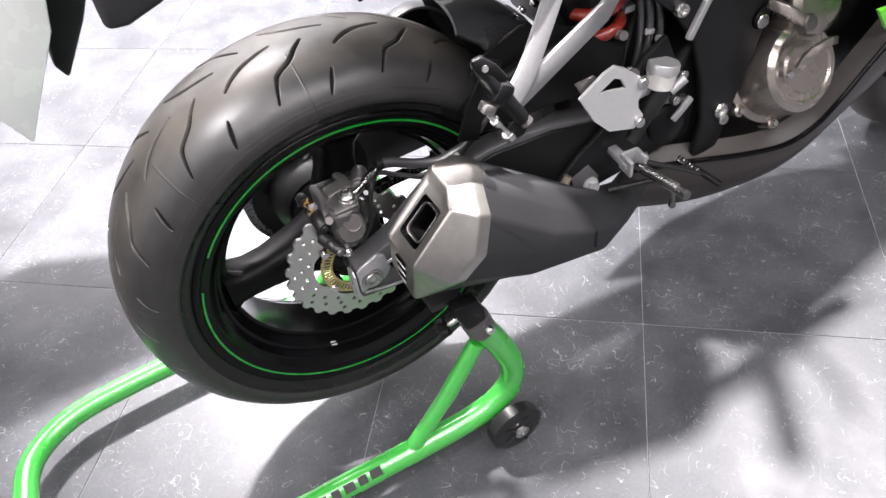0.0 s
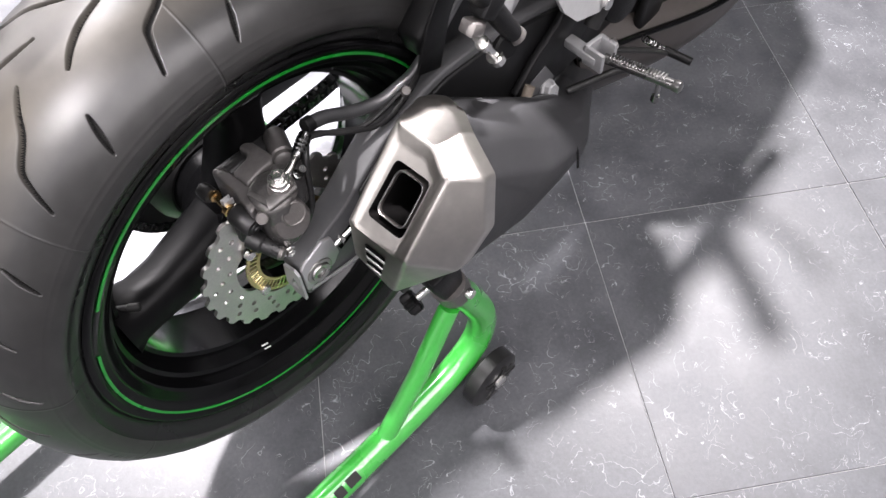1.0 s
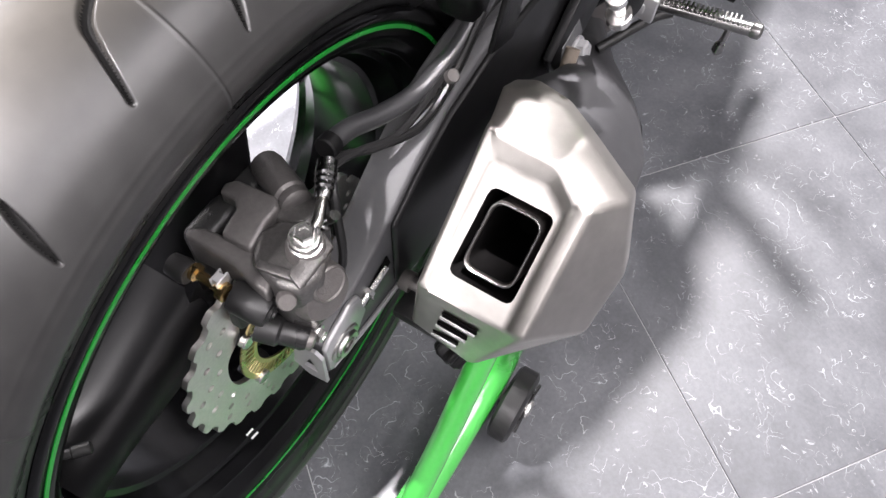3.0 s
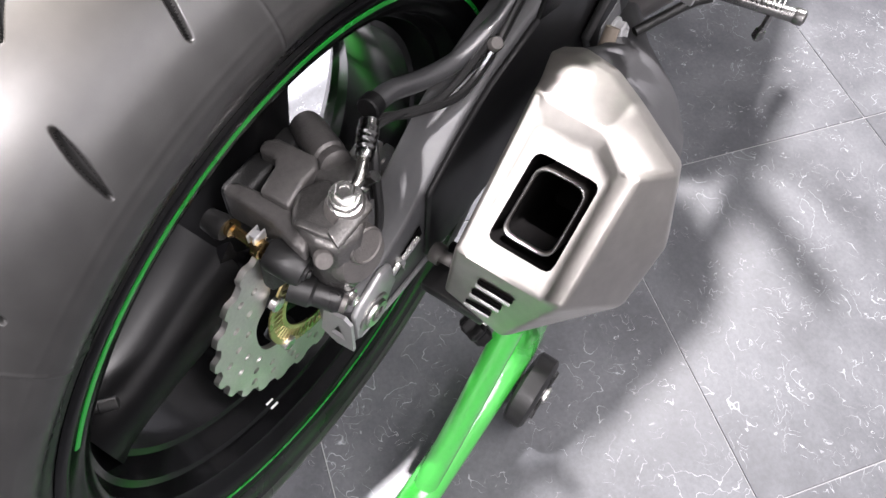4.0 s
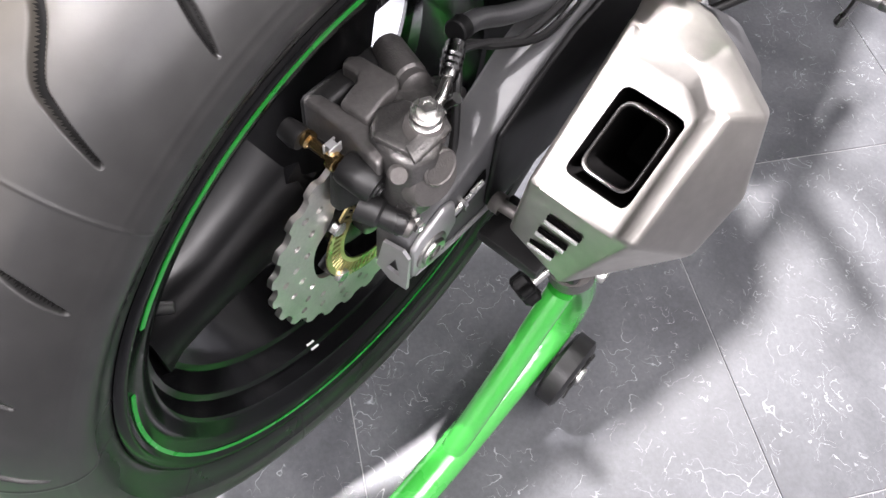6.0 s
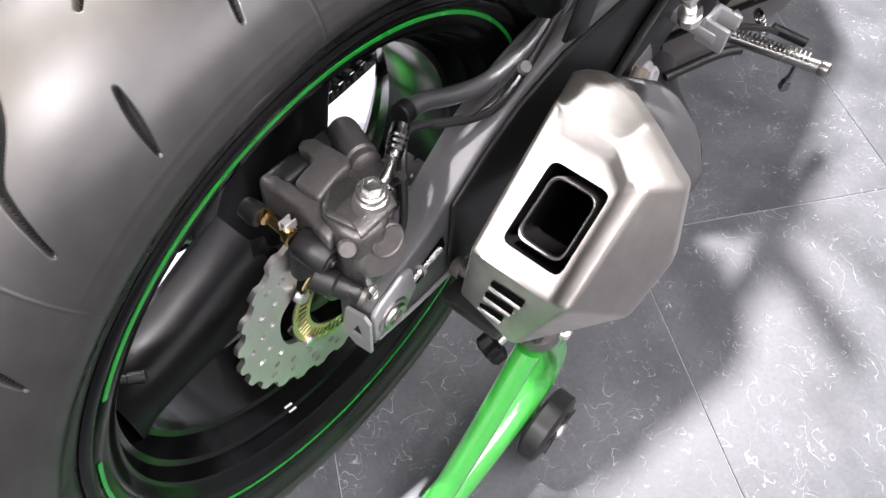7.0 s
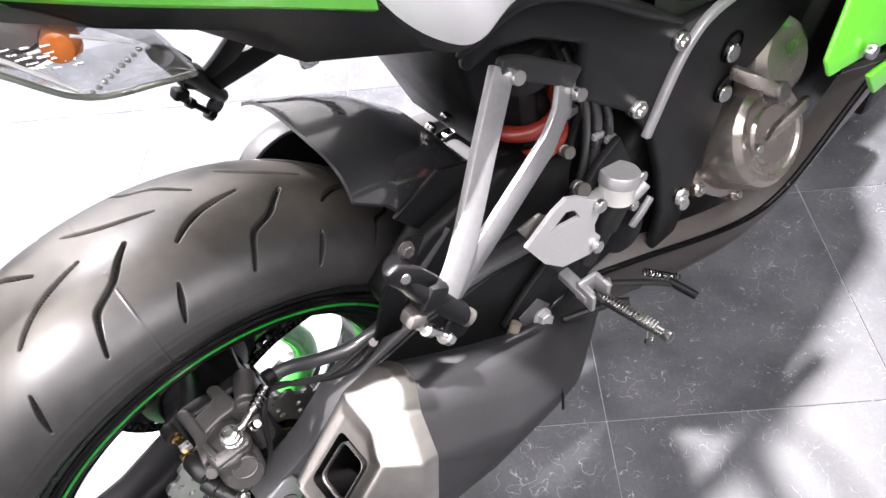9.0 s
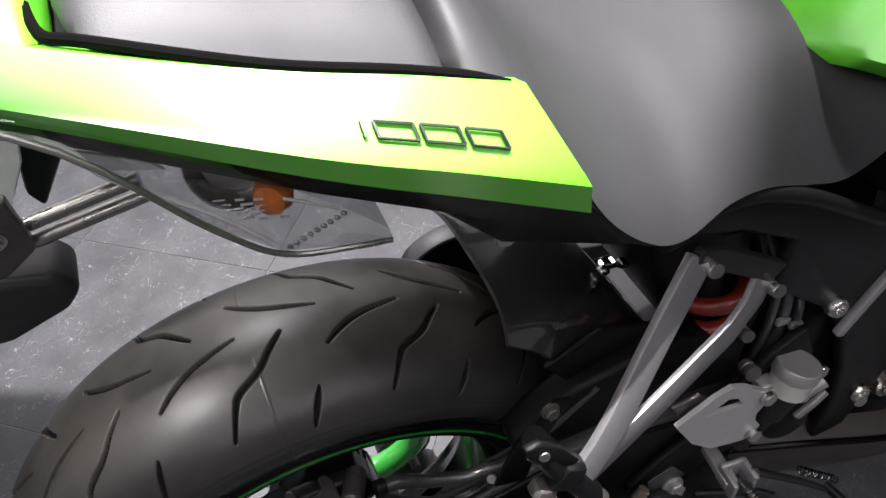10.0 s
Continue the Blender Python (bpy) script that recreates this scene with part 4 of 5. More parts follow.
# pillion foot rest hangers, both sides
for s in (-1, 1):
    y = lambda v: v * -s  # noqa: E731
    metal = HANGER_GREY if s < 0 else FRAME_BLACK
    small = CHROME if s < 0 else FRAME_BLACK
    hanger = strip([(.300, y(-.152), .808), (.262, y(-.170), .760), (.212, y(-.195), .700), (.178, y(-.208), .672)], (.85, 0, -.5), .026, .008, metal, bike, "foot_rest_hanger", "V-shaped pillion foot rest hanger")
    strip([(.377, y(-.149), .760), (.368, y(-.153), .728), (.344, y(-.161), .709), (.260, y(-.186), .690), (.180, y(-.207), .668)], (-.42, 0, .90), .028, .006, metal, hanger, "hanger_arm", "", .0015, False)
    # Near lug takes a darker metal to paint in the seat's shadow
    strip([(.294, y(-.153), .809), (.320, y(-.151), .797), (.386, y(-.150), .752)], (.5, 0, .87), .020, .009, DARK_CAST if s < 0 else FRAME_BLACK, hanger, "hanger_lug")
    part("hanger_bolt", socket_bolt((.309, y(-.156), .797), (-.1, -1 * -s, .3), .0070), small, hanger)
    part("hanger_bolt", socket_bolt((.385, y(-.155), .737), (-.1, -1 * -s, .3), .0070), small, hanger)
    part("pillion_peg", tube([(.147, y(-.193), .730), (.158, y(-.198), .708), (.178, y(-.206), .672), (.192, y(-.212), .648)], lambda t: .0140 - .004 * abs(t - .4), 16, True, 4, .74), SATIN_BLACK, hanger, "folded black rubber pillion foot rest")
    part("peg_base", plate([(.134, y(-.199), .742), (.146, y(-.199), .744), (.164, y(-.201), .728), (.178, y(-.203), .706), (.168, y(-.203), .698), (.148, y(-.200), .710), (.136, y(-.199), .728)], (0, s, 0), .007, .003, 2), SATIN_BLACK, hanger, "black foot rest base plate")
    part("peg_disc", turned([(-.003, .0110), (.002, .0118), (.004, .0100), (.0045, .004)], (.184, y(-.212), .637), (-.25, s, .25), 22), SATIN_BLACK, hanger, "round black end of the foot rest")
    part("peg_knuckle", block((.168, y(-.205), .690), (.024, .022, .028), pose(0, 0, 0, 0, 35, 0), .007), SATIN_BLACK, hanger)
    part("peg_end", turned([(0, .0085), (.005, .0085), (.008, .004)], (.194, y(-.214), .645), (.4, s * .4, -.7), 16), CAST if s < 0 else SATIN_BLACK, hanger)
    part("peg_pivot", socket_bolt((.149, y(-.204), .728), (-.3, s, .3), .0045), small, hanger)
    part("clevis", block((.150, y(-.205), .676), (.017, .016, .013), pose(0, 0, 0, 0, 30, 0), .003), CAST if s < 0 else SATIN_BLACK, hanger)
    part("link_bolt", merged(tube([(.150, y(-.209), .668), (.172, y(-.211), .636)], .0036, 10), turned([(-.004, .0062), (.004, .0062)], (.158, y(-.210), .656), (.5, 0, -.8), 14), turned([(-.004, .0075), (.005, .0075)], (.174, y(-.211), .631), (.5, 0, -.8), 14)), small, hanger)

# frame and sub-frame plates
def flat_plate(xz, y, thick, mat, parent, name, label="", bevel=.006):
    return part(name, plate([(x, y, z) for x, z in xz], (0, 1, 0), thick, bevel, 3), mat, parent, label, angle=45)


frame_plate = flat_plate([(.268, .815), (.272, .840), (.292, .853), (.32, .856), (.35, .848), (.39, .829), (.46, .786), (.545, .732), (.60, .722), (.70, .715), (.785, .70), (.790, .648), (.724, .604), (.664, .582), (.638, .475), (.604, .33), (.560, .335), (.566, .44), (.548, .52), (.518, .60), (.475, .655), (.42, .700), (.395, .72), (.40, .775), (.34, .81), (.30, .82)], -.148, .014, FRAME_BLACK, bike, "frame_plate", "black aluminium main frame spar")
# Black block added to keep the space dark and hide the floor beyond
part("under_seat_filler", plate([(.300, -.090, .830), (.440, -.090, .830), (.440, -.090, .560), (.400, -.090, .570), (.365, -.090, .610), (.340, -.090, .668), (.318, -.090, .720)], (0, 1, 0), .180, .012, 3), SATIN_BLACK, frame_plate, "black filler block under the seat")
part("hump_edge", tube([(.262, -.146, .834), (.274, -.151, .846), (.294, -.153, .855), (.318, -.1535, .857), (.348, -.1535, .850), (.392, -.1535, .829), (.46, -.153, .785), (.535, -.151, .735)], lambda t: .0068 * min(1, .3 + 5 * t, .3 + 6 * (1 - t)), 14), FRAME_BLACK, frame_plate, "rounded edge of the frame cover")
strip([(.503, -.152, .609), (.533, -.152, .672), (.556, -.152, .705), (.590, -.151, .722), (.66, -.150, .727)], (-.7, 0, .7), .010, .009, ALU, frame_plate, "frame_seam", "bright edge of the frame spar")
for x, z, r in ((.482, .660, .0105), (.536, .714, .0105), (.598, .45, .012)):
    part("frame_bolt", turned([(0, r), (.006, r), (.009, r * .8), (.009, r * .5), (.005, r * .45)], (x, -.149, z), (-.1, -1, .2), 20), CHROME, frame_plate)
for x, z in ((.644, .650), (.648, .592)):
    # Black disc in place of the recess's own shade
    part("frame_recess", turned([(-.002, .019), (.0012, .019), (.0016, .0165), (-.001, .016), (-.001, .002)], (x, -.1485, z), (0, -1, 0), 26), DEEP_BLACK, frame_plate, "black disc for a shaded recess in the frame spar")
    part("frame_bolt", socket_bolt((x - .002, -.1485, z - .006), (-.1, -1, .2), .0105, .007), CHROME, frame_plate)
# Dark block added for the dark space within the frame
flat_plate([(.42, .70), (.40, .79), (.62, .74), (.66, .36), (.52, .30), (.46, .40), (.44, .56)], -.055, .11, SATIN_BLACK, bike, "frame_filler", "dark filler block behind the wheel")
flat_plate([(.52, .28), (.50, .48), (.60, .60), (1.05, .60), (1.10, .35), (.95, .22), (.65, .22)], -.11, .22, DARK_CAST, bike, "engine", "dark engine block between the fairings", bevel=.02)

# shock absorber with red spring
shock = part("shock_absorber", turned([(0, .024), (.04, .024), (.04, .014), (.17, .014), (.17, .030), (.215, .030), (.22, .020)], (.402, -.082, .55), (-.10, 0, 1), 24), DARK_CAST, bike, "rear shock absorber with a red coil spring")
coil = []
for k in range(0, 41):
    a, h = 2 * math.pi * k / 18, .068 + .034 * k / 18
    coil.append(Vector((.402 - .10 * h, -.082, .55 + h)) + Vector((.036 * math.cos(a), .036 * math.sin(a), 0)))
part("spring", add_tube(bmesh.new(), coil, .0085, 10, False), RED, shock, "red coil spring")

# rider foot control on the near side
controls = part("foot_control_plate", plate([(.30, -.132, .44), (.335, -.132, .475), (.372, -.132, .50), (.44, -.132, .60), (.475, -.132, .62), (.50, -.132, .57), (.47, -.132, .49), (.42, -.132, .44), (.365, -.132, .40), (.33, -.132, .395)], (0, -1, 0), .010, .003), FRAME_BLACK, bike, "black foot control bracket")
# heel guard with a triangular cut-out
guard = cut_sheet([(.308, .600), (.322, .610), (.345, .625), (.362, .630), (.380, .620), (.398, .604), (.418, .588), (.414, .570), (.408, .558), (.410, .545), (.420, .530), (.418, .516), (.405, .512), (.362, .526), (.334, .555)],
                  [[(.338, .598), (.362, .612), (.374, .606), (.384, .588)]], .005, Matrix.Translation((0, -.168, 0)) @ SIDE_ON)
# Lighter aluminium carries the light a tilted guard would catch
part("heel_guard", guard, material("lit_aluminium", (.62, .62, .62), .38, metal=.3, vary=.06, scale=30), controls, "silver heel guard with a triangular opening", angle=30)
for x, z in ((.410, .588), (.412, .522)):
    part("guard_bolt", socket_bolt((x, -.172, z), (0, -1, .1), .0078, .006), CHROME, controls)
# rider foot rest: knurled bar with a drop stub
p0, p1 = Vector((.399, -.192, .461)), Vector((.407, -.281, .469))
peg = part("foot_rest", tube([p0, p0 + (p1 - p0) * .15, p0 + (p1 - p0) * .9, p1, p1 + Vector((.002, -.006, .001))], lambda t: .0062 if t < .8 else .0058, 14, False), PEG_STEEL, controls, "knurled bare metal rider foot rest")
d, side, up = frame_of(p1 - p0)
for k in range(17):
    c = p0 + (p1 - p0) * (.10 + .047 * k) + up * .0062
    part("peg_tooth", block(c, (.0120, .0026, .0036), Matrix((side, d, up)).transposed().to_4x4(), .0008, 1), PEG_STEEL, peg)
part("peg_end_cap", turned([(-.004, .0055), (.000, .0072), (.006, .0070), (.008, .004)], p1, d, 16), PEG_STEEL, peg)
part("peg_stub", tube([(.406, -.262, .464), (.408, -.262, .447), (.409, -.261, .438)], .0032, 8, False), PEG_STEEL, peg)
part("peg_stub_tip", turned([(0, .0045), (.008, .0055), (.012, .003)], (.410, -.261, .439), (0, 0, -1), 12), PEG_STEEL, peg)
part("peg_mount", merged(block((.392, -.165, .462), (.016, .050, .012), pose(0, 0, 0, 0, 0, -6), .003), block((.387, -.186, .463), (.006, .026, .026), pose(0, 0, 0, 0, 0, -6), .002), block((.411, -.186, .465), (.006, .026, .026), pose(0, 0, 0, 0, 0, -6), .002), block((.399, -.174, .464), (.028, .006, .028), pose(0, 0, 0, 0, 0, -6), .002)), ALU, controls, "cast foot rest bracket")
part("mount_bolt", bolt((.412, -.190, .470), (.8, -.5, .3), .0060), CHROME, controls)
part("control_bolt", bolt((.356, -.146, .412), (0, -1, .3), .0095), ALU, controls)
part("push_rod", tube([(.306, -.156, .462), (.294, -.158, .444), (.286, -.160, .426)], .0065, 10), material("tan_rubber", (.15, .125, .10), .55), controls, "tan rubber boot of the brake push rod")
part("bolt_plate", plate([(.322, -.138, .440), (.352, -.138, .452), (.374, -.138, .420), (.360, -.138, .396), (.330, -.138, .404)], (0, -1, 0), .005, .0015), ARM_GREY, controls)
part("brake_pedal", tube([(.395, -.160, .455), (.43, -.180, .445), (.48, -.205, .425), (.506, -.220, .412)], lambda t: .0055 - .0015 * t, 10, True, 5, .7), DARK_CAST, controls, "dark metal brake pedal")
part("pedal_tip", tube([(.506, -.214, .414), (.516, -.250, .408)], .0055, 10, False), SATIN_BLACK, controls)
part("control_rod", tube([(.38, -.16, .40), (.43, -.19, .415), (.445, -.205, .42)], .005, 10), DARK_CAST, controls)
part("master_cylinder", turned([(0, .010), (.045, .011), (.05, .014), (.085, .014), (.09, .010)], (.415, -.158, .478), (.55, 0, .85), 18), DARK_CAST, controls)
for k, (x, z) in enumerate(((.455, .525), (.468, .548), (.500, .555), (.492, .515))):
    part("control_bolt", socket_bolt((x, -.152, z), (.1, -1, .2), .0075), CHROME, controls)
part("banjo", tube([(.470, -.165, .545), (.492, -.168, .560)], .0075, 12, False), ALU, controls)
# brake fluid reservoir
res_axis = Vector((.22, .10, 1)).normalized()
rbase = Vector((.452, -.160, .554))
reservoir = part("brake_fluid_reservoir", turned([(0, .012), (.004, .0195), (.022, .0205), (.024, .0215), (.026, .0205)], rbase, res_axis, 26), material("cloudy_plastic", (0.72, 0.71, 0.67), .35, vary=.05), bike, "small cloudy white brake fluid reservoir with a metal cap")
part("reservoir_cap", turned([(0, .0225), (.012, .0225), (.014, .021), (.014, .003)], rbase + res_axis * .026, res_axis, 28), ALU, reservoir, "round dull metal cap")
part("reservoir_bracket", block(rbase + Vector((-.02, .01, .006)), (.02, .016, .026), None, .003), ALU, reservoir)
part("reservoir_hose", tube([rbase, rbase + Vector((-.004, .003, -.03)), rbase + Vector((-.01, .005, -.06))], .005, 10), HOSE, reservoir)
part("wiring", tube([(.40, -.09, .78), (.43, -.10, .70), (.42, -.10, .62), (.40, -.11, .55)], .006, 8), HOSE, bike, "black wiring bundle")
part("wiring", tube([(.415, -.09, .78), (.447, -.105, .69), (.437, -.105, .62), (.42, -.11, .56)], .005, 8), HOSE, bike)
part("wiring_clip", block((.432, -.104, .66), (.018, .012, .010), None, .002), ALU, bike)

# hoses, clips and small fittings between the hanger and the frame
for (x0, z0), (x1, z1), r in (((.452, .560), (.456, .660), .0062), ((.474, .545), (.476, .645), .0055), ((.440, .575), (.436, .690), .0045)):
    part("wiring", tube([(x0 - .006, -.108, z0 - .05), (x0, -.120, z0), ((x0 + x1) / 2 + .003, -.122, (z0 + z1) / 2), (x1, -.118, z1), (x1 - .012, -.100, z1 + .05)], r, 10), SLEEVE, bike, "grey sleeved wiring")
for x, yy, z in ((.453, -.1275, .628), (.475, -.1265, .610)):
    part("wiring_clip", block((x, yy, z), (.016, .006, .008), pose(0, 0, 0, 0, 12, 0), .0018), ALU, bike, "small metal cable clip")
for x, yy, z, r in ((.424, -.140, .574, .0085), (.402, -.136, .640, .0065), (.444, -.150, .548, .0060)):
    part("hose_fitting", merged(turned([(0, r), (.006, r), (.007, r * .8), (.011, r * .8), (.012, r * 1.05), (.016, r)], (x, yy + .012, z), (-.2, -1, .4), 14)), CAST, bike, "small metal hose fitting")
part("bracket_disc", turned([(0, .031), (.006, .031), (.009, .027), (.009, .004)], (.488, -.146, .470), (-.1, -1, .2), 30), SATIN_BLACK, controls, "black round master cylinder cover")
strip([(.490, -.160, .483), (.505, -.161, .498), (.520, -.160, .512)], (.7, 0, -.7), .012, .006, ALU, controls, "reservoir_stay", "bright metal bracket", .0015, False)
part("backing_plate", plate([(.307, -.160, .618), (.337, -.160, .620), (.355, -.160, .600), (.330, -.160, .577)], (0, 1, 0), .004, .0012), CAST, controls, "grey plate behind the heel guard")
for x, z in ((.609, .428), (.628, .345)):
    part("frame_bolt", socket_bolt((x, -.150, z), (-.1, -1, .25), .0088, .006), CHROME, frame_plate)
# pedal return spring
wind = []
for k in range(11 * 10 + 1):
    a, f = 2 * math.pi * k / 10, k / (11 * 10)
    wind.append(Vector((.476 + .070 * f, -.199 - .004 * f, .443 - .068 * f)) + Vector((.55 * .0042 * math.cos(a), .0042 * math.sin(a), .83 * .0042 * math.cos(a))))
part("return_spring", add_tube(bmesh.new(), wind, .0011, 5, False), GUNMETAL, controls, "thin steel pedal return spring")
part("lock_clip", merged(block((.338, -.022, .662), (.012, .010, .008), pose(0, 0, 0, 10, 25, 0), .002), block((.350, -.012, .664), (.010, .010, .007), pose(0, 0, 0, -10, 30, 10), .002), block((.360, -.004, .668), (.007, .008, .006), pose(0, 0, 0, 0, 20, 0), .0015)), CHROME, bike, "bright metal clip above the hugger")

# engine covers and lower fairing
out = Vector((-.02, -.88, .47)).normalized()
heart = Vector((.722, -.122, .464))
cover = part("clutch_cover", turned([(-.02, .088), (.008, .088), (.012, .078), (.056, .073), (.070, .068), (.077, .060), (.077, .053), (.074, .050), (.074, .040), (.078, .037), (.079, .004)], heart, out, 44), BRONZE, bike, "bronze painted engine clutch cover", angle=24)
part("upper_casting", turned([(-.02, .054), (.030, .053), (.044, .047), (.052, .036), (.054, .004)], (.755, -.118, .566), (-.08, -.90, .42), 30), BRONZE, cover, angle=24)
strip([(.652, -.150, .614), (.660, -.178, .610), (.682, -.196, .592)], (0, .5, .9), .016, .010, BRONZE, cover, "cable_arm", "small cast arm on the cover")
part("arm_lug", turned([(-.012, .0125), (.006, .0125), (.009, .010), (.009, .004)], (.686, -.196, .590), out, 20), CAST, cover)
# Raised strip added where the cover's edge shows a bright glint
strip([heart + out * .076 + Vector(v) for v in ((.036, -.012, .040), (.006, -.018, .048), (-.024, -.014, .034), (-.030, -.008, .016))], out, .010, .013, BRONZE, cover, "glint_strip")
side_u = Vector((1, 0, 0))
side_v = out.cross(side_u).normalized()
for a in (20, 75, 130, 170, 210, 260, 315):
    t = radians(a)
    p = heart + out * .006 + side_u * (.090 * math.cos(t)) + side_v * (.090 * math.sin(t))
    part("bolt_lug", turned([(-.02, .010), (.004, .010), (.006, .008)], p, out, 16), BRONZE, cover)
    part("cover_bolt", socket_bolt(p + out * .005, out, .0055), CHROME, cover)
for v in ((-.040, -.004, .004), (-.036, .006, -.020)):
    part("cover_bolt", socket_bolt(heart + out * .076 + Vector(v), out, .0062), CHROME, cover)
rings = []
EDGE = catmull([(.46, -.122, .374), (.55, -.150, .368), (.65, -.180, .357), (.72, -.197, .356), (.765, -.207, .378), (.80, -.214, .420), (.84, -.220, .480), (.90, -.228, .560), (1.0, -.235, .660), (1.10, -.235, .740)], 4)
for x, yt, zt in EDGE:
    low = max(0, (x - .60) / .5)
    zb, yb = min(.27 - .06 * math.sin(math.pi * min(1, (x - .46) / .5)) + .14 * low ** 2, zt - .05), -.095 - .055 * min(1, (x - .46) / .45)
    ring = []
    for k in range(9):
        s = k / 8
        ring.append(Vector((x, yb + (yt - yb) * s - .020 * math.sin(math.pi * s), zb + (zt - zb) * s)))
    rings.append(ring + [q + Vector((0, .006, .002)) for q in ring[::-1]])
bm = bmesh.new()
add_loft(bm, rings)
belly = part("lower_fairing", bm, material("brown_black_fairing", (.040, .034, .031), .36, spec=.4, vary=.1, scale=15), bike, "dark lower side fairing", angle=50)
part("fairing_lip", add_tube(bmesh.new(), EDGE, .0045, 8), GLOSS_BLACK, belly, "black edge of the lower fairing")
flange = bmesh.new()
add_loft(flange, [[q, q + Vector((-.004, .016, .008)), q + Vector((-.008, .030, .020)), q + Vector((-.008, .030, .016)), q + Vector((0, .004, -.004))] for q in EDGE])
part("fairing_flange", flange, material("brown_inner_plastic", (.050, .043, .039), .42, spec=.4, vary=.15, scale=15), belly, "brownish inner flange of the fairing", angle=40)
# Black box added to keep the gap before the front wheel dark
part("wheel_blocker", block((1.10, 0, .56), (.05, .34, .52), None, .01), SATIN_BLACK, bike, "black box hiding the front wheel")
part("lower_fairing", plate([(.46, .12, .27), (.65, .14, .21), (.90, .15, .23), (1.10, .15, .38), (1.05, .2, .66), (.8, .2, .52), (.55, .14, .38)], (0, 1, 0), .006, .002), belly.data.materials[0], bike)
side_fairing = part("side_fairing", plate([(.630, -.258, .690), (.640, -.262, .668), (.80, -.265, .645), (1.10, -.255, .66), (1.25, -.23, .80), (1.10, -.23, .98), (.85, -.225, .92), (.70, -.235, .80)], (0, 1, 0), .006, .003, 2), GREEN, bike, "lime green side fairing")
part("fairing_screw", socket_bolt((.70, -.266, .672), (0, -1, .1), .008), CHROME, side_fairing)
part("fairing_edge", tube([(.66, -.255, .665), (.78, -.262, .632), (.95, -.255, .61), (1.12, -.25, .61)], .009, 10, True, 5, .5), GLOSS_BLACK, side_fairing)
part("lower_panel", plate([(.720, -.272, .630), (.755, -.272, .588), (.90, -.268, .575), (1.12, -.262, .585), (1.12, -.262, .640), (.90, -.268, .612)], (0, 1, 0), .008, .003), GREEN, side_fairing)

# front wheel, seen under the fairing
front = tyre("front_tyre", (1.44, 0, .302), .63, .93, bike, False, "black front tyre", 240, 60)
front_rim = part("front_rim", wheel_ring([(y * .63, r * .93) for y, r in RIM], (1.44, 0, .302), 96), GLOSS_BLACK, bike)
part("pinstripe", wheel_ring([(-.054, .207), (-.0560, .2085), (-.0555, .2115), (-.053, .210)], (1.44, 0, .302), 96), GREEN, front_rim)
part("front_hub", turned([(-.05, .03), (-.05, .045), (.05, .045), (.05, .03)], (1.44, 0, .302), (0, 1, 0), 24), GLOSS_BLACK, front_rim)
for k in range(5):
    a = radians(20 + 72 * k)
    u = Vector((math.cos(a), 0, math.sin(a)))
    part("spoke", tube([Vector((1.44, 0, .302)) + u * .04, Vector((1.44, 0, .302)) + u * .172], .017, 10, False), GLOSS_BLACK, front_rim)
part("front_disc", wheel_ring([(-.062, .115), (-.062, .155), (-.057, .155), (-.057, .115)], (1.44, 0, .302), 60), DISC_STEEL, front_rim)
part("fork_leg", tube([(1.44, -.095, .302), (1.34, -.095, .62), (1.24, -.09, .92)], .028, 16, False), DARK_CAST, bike)
part("fork_leg", tube([(1.44, .095, .302), (1.34, .095, .62), (1.24, .09, .92)], .028, 16, False), DARK_CAST, bike)

# upper fairing, screen and handlebars, out of view but casting their shadow
for s in (-1, 1):
    bar = part("handlebar", tube([(1.17, s * .075, .905), (1.12, s * .16, .900), (1.075, s * .24, .895)], .011, 12), FRAME_BLACK, bike, "black clip-on handlebar")
    part("grip", tube([(1.075, s * .235, .897), (1.035, s * .295, .895), (1.0, s * .345, .892)], .0165, 14), HOSE, bar, "black rubber grip")
    part("lever", tube([(1.115, s * .19, .90), (1.135, s * .24, .895), (1.125, s * .30, .888), (1.10, s * .345, .88)], .006, 10), FRAME_BLACK, bar)
part("upper_fairing", plate([(1.05, -.19, .98), (1.20, -.21, .80), (1.42, -.17, .78), (1.56, -.04, .80), (1.56, .04, .80), (1.42, .17, .78), (1.20, .21, .80), (1.05, .19, .98), (1.25, .14, 1.06), (1.25, -.14, 1.06)], (0, 0, 1), .03, .006), GREEN, bike, "lime green front fairing")

# ---- tail, seats, tank ----
def crease(t):
    """How far the tail panel stands out at height t: a soft crease near its lower edge."""
    return .020 * (t / .34 if t < .34 else (1 - t) / .66)


LOW = [(0.1740, -0.1920, 0.934), (0.1101, -0.1819, 0.9615), (0.0408, -0.1693, 0.9903), (-0.0717, -0.1378, 1.038), (-0.1797, -0.1018, 1.0758)]
TOP = [(0.1450, -0.1702, 1.0090), (0.0949, -0.1567, 1.02), (0.0364, -0.1423, 1.0317), (-0.0483, -0.1198, 1.0542), (-0.1797, -0.0838, 1.0965)]
